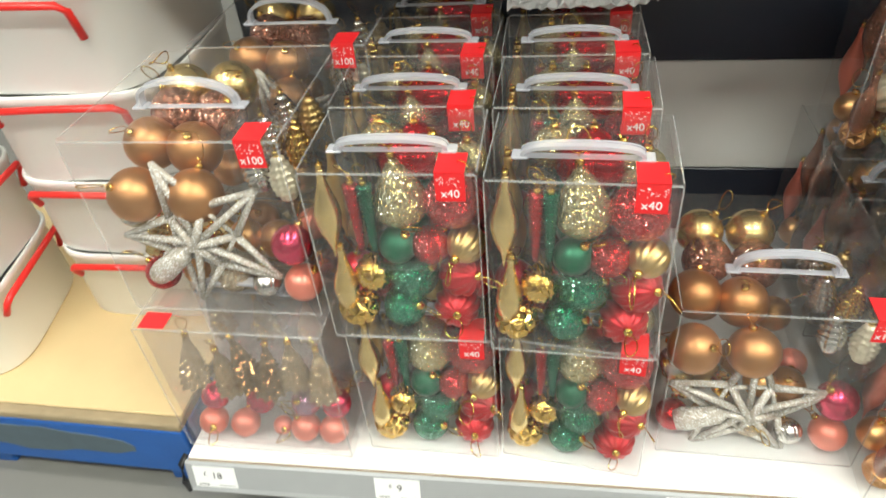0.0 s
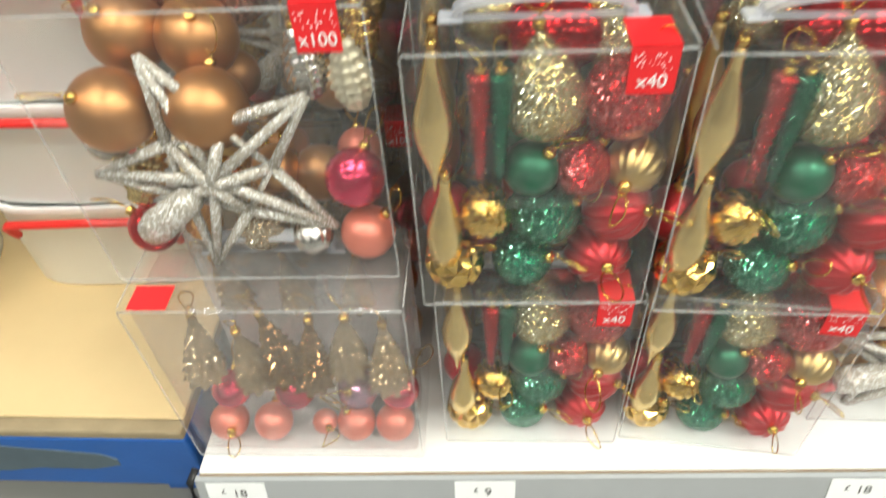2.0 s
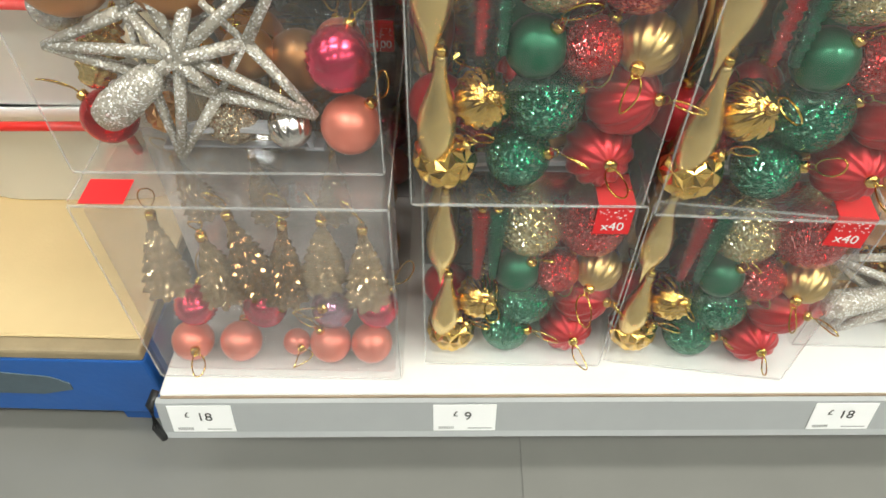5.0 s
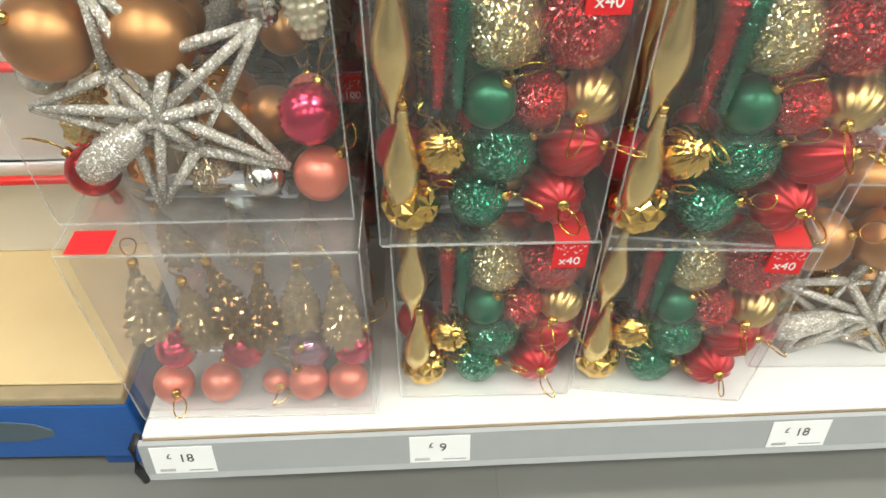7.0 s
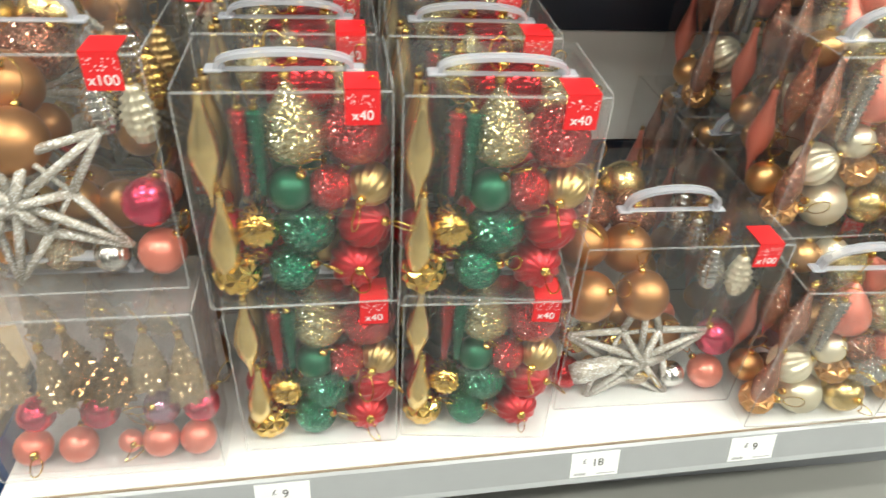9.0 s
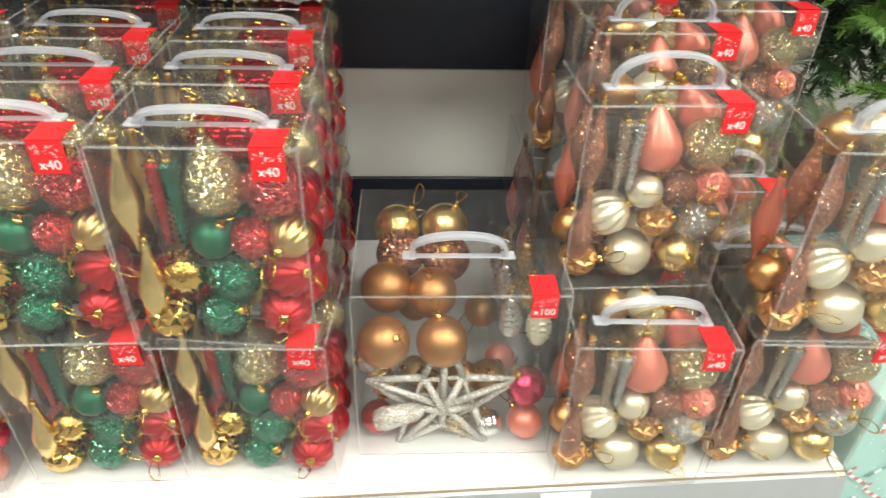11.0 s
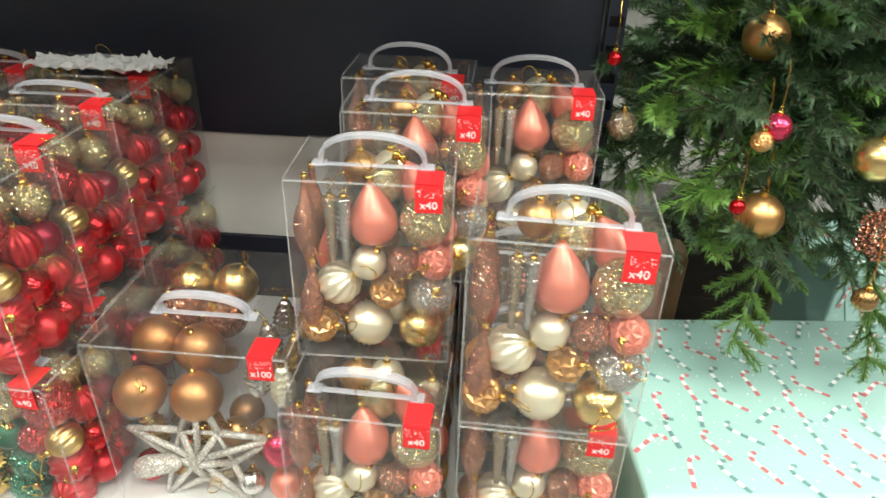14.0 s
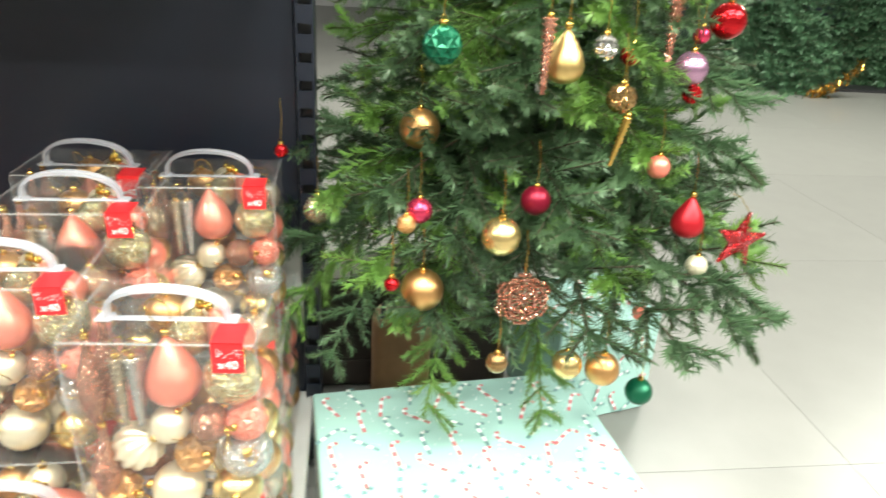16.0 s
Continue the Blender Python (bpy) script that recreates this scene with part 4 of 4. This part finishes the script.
    for key, mat in (("red", STRIPE_RED), ("dark", STRIPE_DARK), ("white", PRINT_WHITE)):
        tagged(part("cane_print", canes[key], mat, g), kind="stuff")
    return g


GIFT_LABEL = "gift box in glossy teal candy-cane wrapping paper"
gift(0.926, 1.49, 0.70, 1.14, 0.29, 6, GIFT_LABEL + ", under the tree", 1)
gift(1.46, 1.76, 1.36, 1.62, 0.30, 14, GIFT_LABEL + ", behind the tree", 3)

# dark crate and brown bag behind the gifts
crate = thing("wooden_crate", at(0.985, 1.62, 0, 0), "dark stained slatted wooden crate on the floor", "crate")
for k in range(4):
    part("slat", box_bm(-0.13, 0.42, -0.09, -0.078, 0.004 + 0.0815 * k, 0.084 + 0.0815 * k, 0.002, 1), DARK_WOOD, crate)
part("crate_body", box_bm(-0.13, 0.42, -0.077, 0.09, 0.0, 0.33, 0.004, 1), DARK_WOOD, crate)
bag = thing("leather_bag", at(1.11, 1.43, 0, -6), "brown leather bag with a black strap on the floor", "bag")
bm = box_bm(-0.075, 0.075, -0.05, 0.05, 0, 0.30, 0.03, 3)
part("bag_body", bm, BROWN_PAPER, bag, smooth=True)
part("strap", tube_bm([(-0.05, -0.03, 0.28), (-0.045, -0.03, 0.33), (-0.02, -0.02, 0.355), (0.015, -0.02, 0.35), (0.03, -0.03, 0.28)], 0.007, 8), BLACK_PLASTIC, bag, "black strap", smooth=True)


# ---------- the tree ----------
def sprig(bm, p, d, length, r, rnd, width=0.0028, need=0.024, step=0.0028):
    """Needles round a stem from p along d."""
    d = d.normalized()
    s = d.cross(Vector((0.3, 0.2, 1))).normalized()
    t = s.cross(d)
    n = max(6, int(length / step))
    for k in range(n):
        a = rnd.uniform(0, math.tau)
        q = p + d * (length * k / n)
        side = s * math.cos(a) + t * math.sin(a)
        nl = need * rnd.uniform(0.7, 1.1) * (1 - 0.35 * k / n)
        tip = q + (side * 0.82 + d * 0.62).normalized() * nl
        wv = side.cross(d) * width * 0.5
        bm.faces.new((bm.verts.new(q - wv), bm.verts.new(q + wv), bm.verts.new(tip)))


def branch_meshes(count, mat_needle, length, need, width, step, seed):
    out = []
    for b in range(count):
        rnd = random.Random(seed + b)
        bm = bmesh.new()
        stem = bmesh.new()
        pts = []
        for k in range(8):
            u = k / 7
            pts.append(Vector((length * u, 0.02 * math.sin(3 * u + b), 0.05 * length * math.sin(2.4 * u) - 0.10 * length * u * u)))
        tube_bm(pts, 0.003, 5, stem, radii=[0.0045 - 0.003 * k / 7 for k in range(8)])
        for a, c in zip(pts[1:], pts[2:]):
            sprig(bm, a, c - a, (c - a).length, 0, rnd, width, need, step)
        sprig(bm, pts[-1], pts[-1] - pts[-2], 0.05, 0, rnd, width, need, step)
        for k in range(1, 8):
            for sgn in (-1, 1, -1, 1):
                if rnd.random() < 0.15:
                    continue
                u = k / 7
                dd = Vector((0.75, sgn * rnd.uniform(0.55, 1.0), rnd.uniform(-0.75, 0.55)))
                ln = length * rnd.uniform(0.24, 0.42) * (1.15 - 0.55 * u)
                tube_bm([pts[k], pts[k] + dd.normalized() * ln], 0.0015, 4, stem)
                sprig(bm, pts[k], dd, ln, 0, rnd, width, need, step)
        out.append((mesh_from(stem, True), mesh_from(bm)))
        out[-1][0].materials.append(BARK)
        out[-1][1].materials.append(mat_needle)
    return out


def fir(name, m, label, height, radius, low, tiers, kinds, seed, skirt=0.0):
    rnd = random.Random(seed)
    tree = thing(name, m, label, "christmas tree")
    part("trunk", tube_bm([(0, 0, 0.0), (0, 0, height * 0.5), (0.01, 0, height)], 0.02, 10, radii=[0.02, 0.016, 0.005]), BARK, tree, "brown artificial trunk", smooth=True)
    for k in range(3):
        a = k * math.tau / 3
        part("stand_leg", tube_bm([(0, 0, 0.12), (0.12 * math.cos(a), 0.12 * math.sin(a), 0.05), (0.2 * math.cos(a), 0.2 * math.sin(a), 0.008)], 0.008, 8), BLACK_PLASTIC, tree, smooth=True)
    for i in range(tiers):
        u = i / (tiers - 1)
        zz = low + (height - low - 0.05) * u ** 1.12
        r = radius * (1 - u) ** 0.85 + 0.07
        n = max(4, int(17 * r / radius) + 2)
        for k in range(n):
            a = math.tau * (k + 0.5 * (i % 2) + rnd.uniform(-0.2, 0.2)) / n
            sc = r / 0.45 * rnd.uniform(0.82, 1.1)
            stem, need = rnd.choice(kinds)
            droop = rnd.uniform(2, 16) + skirt * (1 - u)
            mm = Matrix.Translation((0, 0, zz + rnd.uniform(-0.03, 0.03))) @ pose(0, 0, 0, 0, 0, math.degrees(a)) @ pose(0, 0, 0, rnd.uniform(-25, 25), droop, 0) @ Matrix.Scale(sc, 4)
            br = link_mesh("branch", stem, None, tree, "", mm)
            link_mesh("needles", need, None, br)
    return tree


KINDS = branch_meshes(5, NEEDLE, 0.45, 0.034, 0.0046, 0.0014, 40) + branch_meshes(2, NEEDLE_LIGHT, 0.45, 0.036, 0.0046, 0.0014, 60)
TREE = Vector((1.335, 1.30, 0))
near_tree = fir("christmas_tree", Matrix.Translation(TREE), "green artificial christmas tree hung with baubles, over wrapped gifts", 2.1, 0.40, 0.69, 15, KINDS, 8, 0)


# low sprays that hang over the gifts
for x, y, z, turn, droop, size, kind in ((-0.19, -0.27, 0.66, -105, 62, 0.62, 5), (-0.06, -0.28, 0.64, -70, 55, 0.6, 6), (-0.30, -0.12, 0.66, -150, 38, 0.6, 5),
                                         (-0.26, -0.2, 0.70, -128, 45, 0.62, 1), (0.24, -0.2, 0.68, -35, 40, 0.62, 3)):
    spray = link_mesh("branch", KINDS[kind][0], None, near_tree, "", Matrix.Translation((x, y, z)) @ pose(0, 0, 0, 0, 0, turn) @ pose(0, 0, 0, 0, droop, 0) @ Matrix.Scale(size, 4))
    link_mesh("needles", KINDS[kind][1], None, spray)


# ornaments hung on the tree
def hung(shape, mat, r, x, y, zz, label, tip=0.0, lean=0.0):
    ob = thing("tree_ornament", Matrix.Translation((x, y, zz)), label, "ornament", "ornaments on the tree")
    ornament(ob, shape, mat, r, 0, 0, 0, tip, lean, False)
    top = TOPS.get(shape, 0.97) * r + 0.01
    part("cord", tube_bm([(0, 0, top), (0.002, 0.006, top + 0.03), (0, 0.014, top + 0.06)], 0.0008, 5), GOLD_SHINY, ob, "gold hanging cord")
    return ob


hung("ball", COPPER, 0.034, 1.097, 1.06, 0.859, "matt copper bauble hanging from the tree")
hung("bumpy", GREEN_MATT, 0.0276, 1.107, 0.898, 1.017, "green quilted bauble hanging from the tree")
hung("ball", CHAMP_GLIT, 0.027, 0.922, 1.133, 0.684, "champagne glitter bauble hanging from the tree")
hung("ball", PINK, 0.0202, 1.088, 0.916, 0.768, "small pink bauble hanging from the tree")
hung("diamond", COPPER, 0.0147, 1.068, 0.903, 0.751, "small faceted copper bauble hanging from the tree")
hung("ball", GOLD_PEARL, 0.030, 1.207, 0.863, 0.749, "pale gold bauble hanging from the tree")
hung("ball", WINE, 0.0235, 1.269, 0.916, 0.787, "wine red bauble hanging from the tree")
hung("ball", RED_SHINY, 0.0115, 1.046, 0.870, 0.665, "tiny red bauble hanging from the tree")
hung("ball", COPPER, 0.035, 1.098, 0.914, 0.632, "matt copper bauble hanging low on the tree")
hung("ribbed", AMBER, 0.0163, 1.196, 0.763, 0.592, "small amber bauble hanging low on the tree")
hung("ball", GOLD_PEARL, 0.0248, 1.333, 0.843, 0.532, "gold bauble hanging beside another one")
hung("ball", COPPER, 0.0286, 1.394, 0.843, 0.522, "copper bauble hanging beside another one")
hung("ball", GREEN_MATT, 0.0265, 1.534, 0.970, 0.379, "dark green bauble hanging lowest on the tree")
hung("diamond", CORAL, 0.0145, 1.487, 0.934, 0.574, "small coral bauble hanging low on the tree")
hung("drop", RED_MATT, 0.0271, 1.543, 0.945, 0.741, "red teardrop ornament hanging from the tree")
hung("ball", CHAMPAGNE, 0.0188, 1.570, 0.934, 0.666, "peach bauble hanging from the tree")
hung("ball", CORAL, 0.0188, 1.467, 0.934, 0.840, "small red bauble hanging from the tree")
hung("drop", GOLD_MATT, 0.0285, 1.281, 0.898, 0.998, "gold teardrop ornament hanging from the tree")
hung("ball", RED_SHINY, 0.0294, 1.596, 1.054, 1.054, "shiny red bauble hanging from the tree")
hung("ball", PINK, 0.0138, 1.551, 1.045, 1.030, "small pink bauble hanging high on the tree")
hung("ball", MAUVE, 0.0276, 1.525, 1.008, 0.982, "mauve bauble hanging from the tree")
hung("diamond", RED_SHINY, 0.0156, 1.536, 1.008, 0.942, "small faceted red bauble hanging from the tree")
hung("icicle", BROWN_GLIT, 0.0120, 1.246, 0.870, 1.011, "copper glitter icicle hanging from the tree")
hung("icicle", GOLD_SHINY, 0.0086, 1.359, 0.849, 0.902, "twisted gold icicle hanging from the tree", 0, 12)
hung("icicle", BROWN_GLIT, 0.0138, 1.483, 1.008, 1.034, "copper glitter icicle hanging high on the tree")
hung("diamond", AMBER, 0.0221, 1.380, 0.916, 0.949, "amber faceted bauble hanging from the tree")
hung("diamond", SILVER, 0.0184, 1.344, 0.916, 1.021, "small silver bauble hanging from the tree")
hung("ball", RED_SHINY, 0.0166, 1.404, 0.962, 1.006, "small red bauble hanging high on the tree")
hung("ball", RED_SHINY, 0.0110, 0.872, 1.027, 0.825, "tiny red bauble at the edge of the tree")

# snowflake of copper glitter beads
flake = thing("tree_ornament", at(1.248, 0.852, 0.648), "round copper glitter snowflake hanging from the tree", "ornament", "ornaments on the tree")
bm = bmesh.new()
for k in range(12):
    a = k * math.tau / 12
    rr = 0.046 if k % 2 == 0 else 0.04
    tube_bm([(0, 0, 0), (rr * math.sin(a), 0, rr * math.cos(a))], 0.0022, 5, bm)
    for q in (0.5, 0.72, 0.92):
        for sg in (-0.35, 0, 0.35):
            c = Vector((rr * q * math.sin(a + sg * 0.5), -0.002, rr * q * math.cos(a + sg * 0.5)))
            bmesh.ops.create_icosphere(bm, subdivisions=1, radius=0.0042, matrix=Matrix.Translation(c))
part("snowflake", bm, BEAD_GLIT, flake)
part("cord", tube_bm([(0, 0, 0.045), (0.002, 0.006, 0.08), (0, 0.014, 0.11)], 0.0008, 5), GOLD_SHINY, flake, "gold hanging cord")
# red felt star
star = thing("tree_ornament", at(1.635, 0.93, 0.715, 10) @ pose(0, 0, 0, 0, 8, 0), "flat red glitter star hanging from the tree", "ornament", "ornaments on the tree")
bm = bmesh.new()
ring = [((0.052 if k % 2 == 0 else 0.021) * math.sin(k * math.tau / 10), (0.052 if k % 2 == 0 else 0.021) * math.cos(k * math.tau / 10)) for k in range(10)]
lo = [bm.verts.new((x, 0.003, zz)) for x, zz in ring]
hi = [bm.verts.new((x, -0.003, zz)) for x, zz in ring]
mid = bm.verts.new((0, -0.008, 0))
bm.faces.new(lo)
for k in range(10):
    bm.faces.new((lo[k], lo[(k + 1) % 10], hi[(k + 1) % 10], hi[k]))
    bm.faces.new((hi[k], hi[(k + 1) % 10], mid))
part("star", bm, FELT_GLIT, star)
part("cord", tube_bm([(0, 0, 0.05), (-0.03, 0.0, 0.075), (-0.05, 0, 0.08)], 0.0008, 5), GOLD_SHINY, star, "gold hanging cord")

# ---------- far side of the shop ----------
FAR = branch_meshes(3, NEEDLE_FAR, 0.45, 0.05, 0.011, 0.0055, 80)
fir("christmas_tree", at(5.2, 6.9, 0), "bushy plain green christmas tree across the aisle", 1.9, 0.85, 0.16, 13, FAR, 18, 10)
fir("christmas_tree", at(6.7, 7.2, 0), "bushy green christmas tree beside another tree", 1.8, 0.8, 0.2, 12, FAR, 19, 10)
tin = thing("tinsel_garland", at(5.5, 6.0, 0.12), "shiny gold tinsel hanging low on the far tree", "tinsel")
bm = bmesh.new()
rnd = random.Random(3)
for k in range(420):
    u = rnd.random()
    c = Vector((-0.22 + 0.5 * u, rnd.uniform(-0.05, 0.05), -0.1 + 0.3 * u * u + rnd.uniform(-0.05, 0.05)))
    d = Vector((rnd.uniform(-1, 1), rnd.uniform(-1, 1), rnd.uniform(-1, 1))).normalized() * 0.06
    s = d.cross(Vector((0, 0, 1))).normalized() * 0.007
    bm.faces.new([bm.verts.new(c + p) for p in (-s, s, d)])
part("tinsel", bm, GOLD_SHINY, tin)
plinth = slab("plinth", "low dark display plinth across the aisle", BLACK_PLASTIC, 3.9, 9.0, 6.35, 8.4, 0, 0.03, 0.004)
slab("wall_display", "dark display wall behind the far trees", PANEL_NAVY, 2.2, 11, 9.0, 9.2, 0, 2.6)

# ceiling lights
fit0 = None
for lx in (-3.6, -1.2, 1.2, 3.6, 6.0):
    for ly in (-3.6, -1.05, 0.12, 4.2):
        if fit0 is None:
            fit0 = thing("ceiling_light", at(lx, ly, 3.45), "white rectangular ceiling light", "ceiling light", "ceiling lights")
            part("housing", box_bm(-0.68, 0.68, -0.17, 0.17, 0.0, 0.049, 0.005, 2), WHITE_PAINT, fit0)
        else:
            copy_thing(fit0, at(lx, ly, 3.45))

# ---------- floor tiles ----------
T = 1.2
tile = mesh_from(box_bm(0.001, T - 0.001, 0.001, T - 0.001, -0.0011, 0.0, 0.0003, 1))
tile.materials.append(FLOOR)
rest = bmesh.new()
for i in range(-7, 11):
    for j in range(-7, 11):
        x, y = i * T - 0.16, j * T - 0.05
        if -3 < x < 5 and -1 < y < 7.5:
            link_mesh("tile", tile, None, floor, "", Matrix.Translation((x, y, 0)))
        else:
            box_bm(x + 0.001, x + T - 0.001, y + 0.001, y + T - 0.001, -0.0011, 0.0, bm=rest)
tagged(part("far_tiles", rest, FLOOR, floor), kind="stuff")
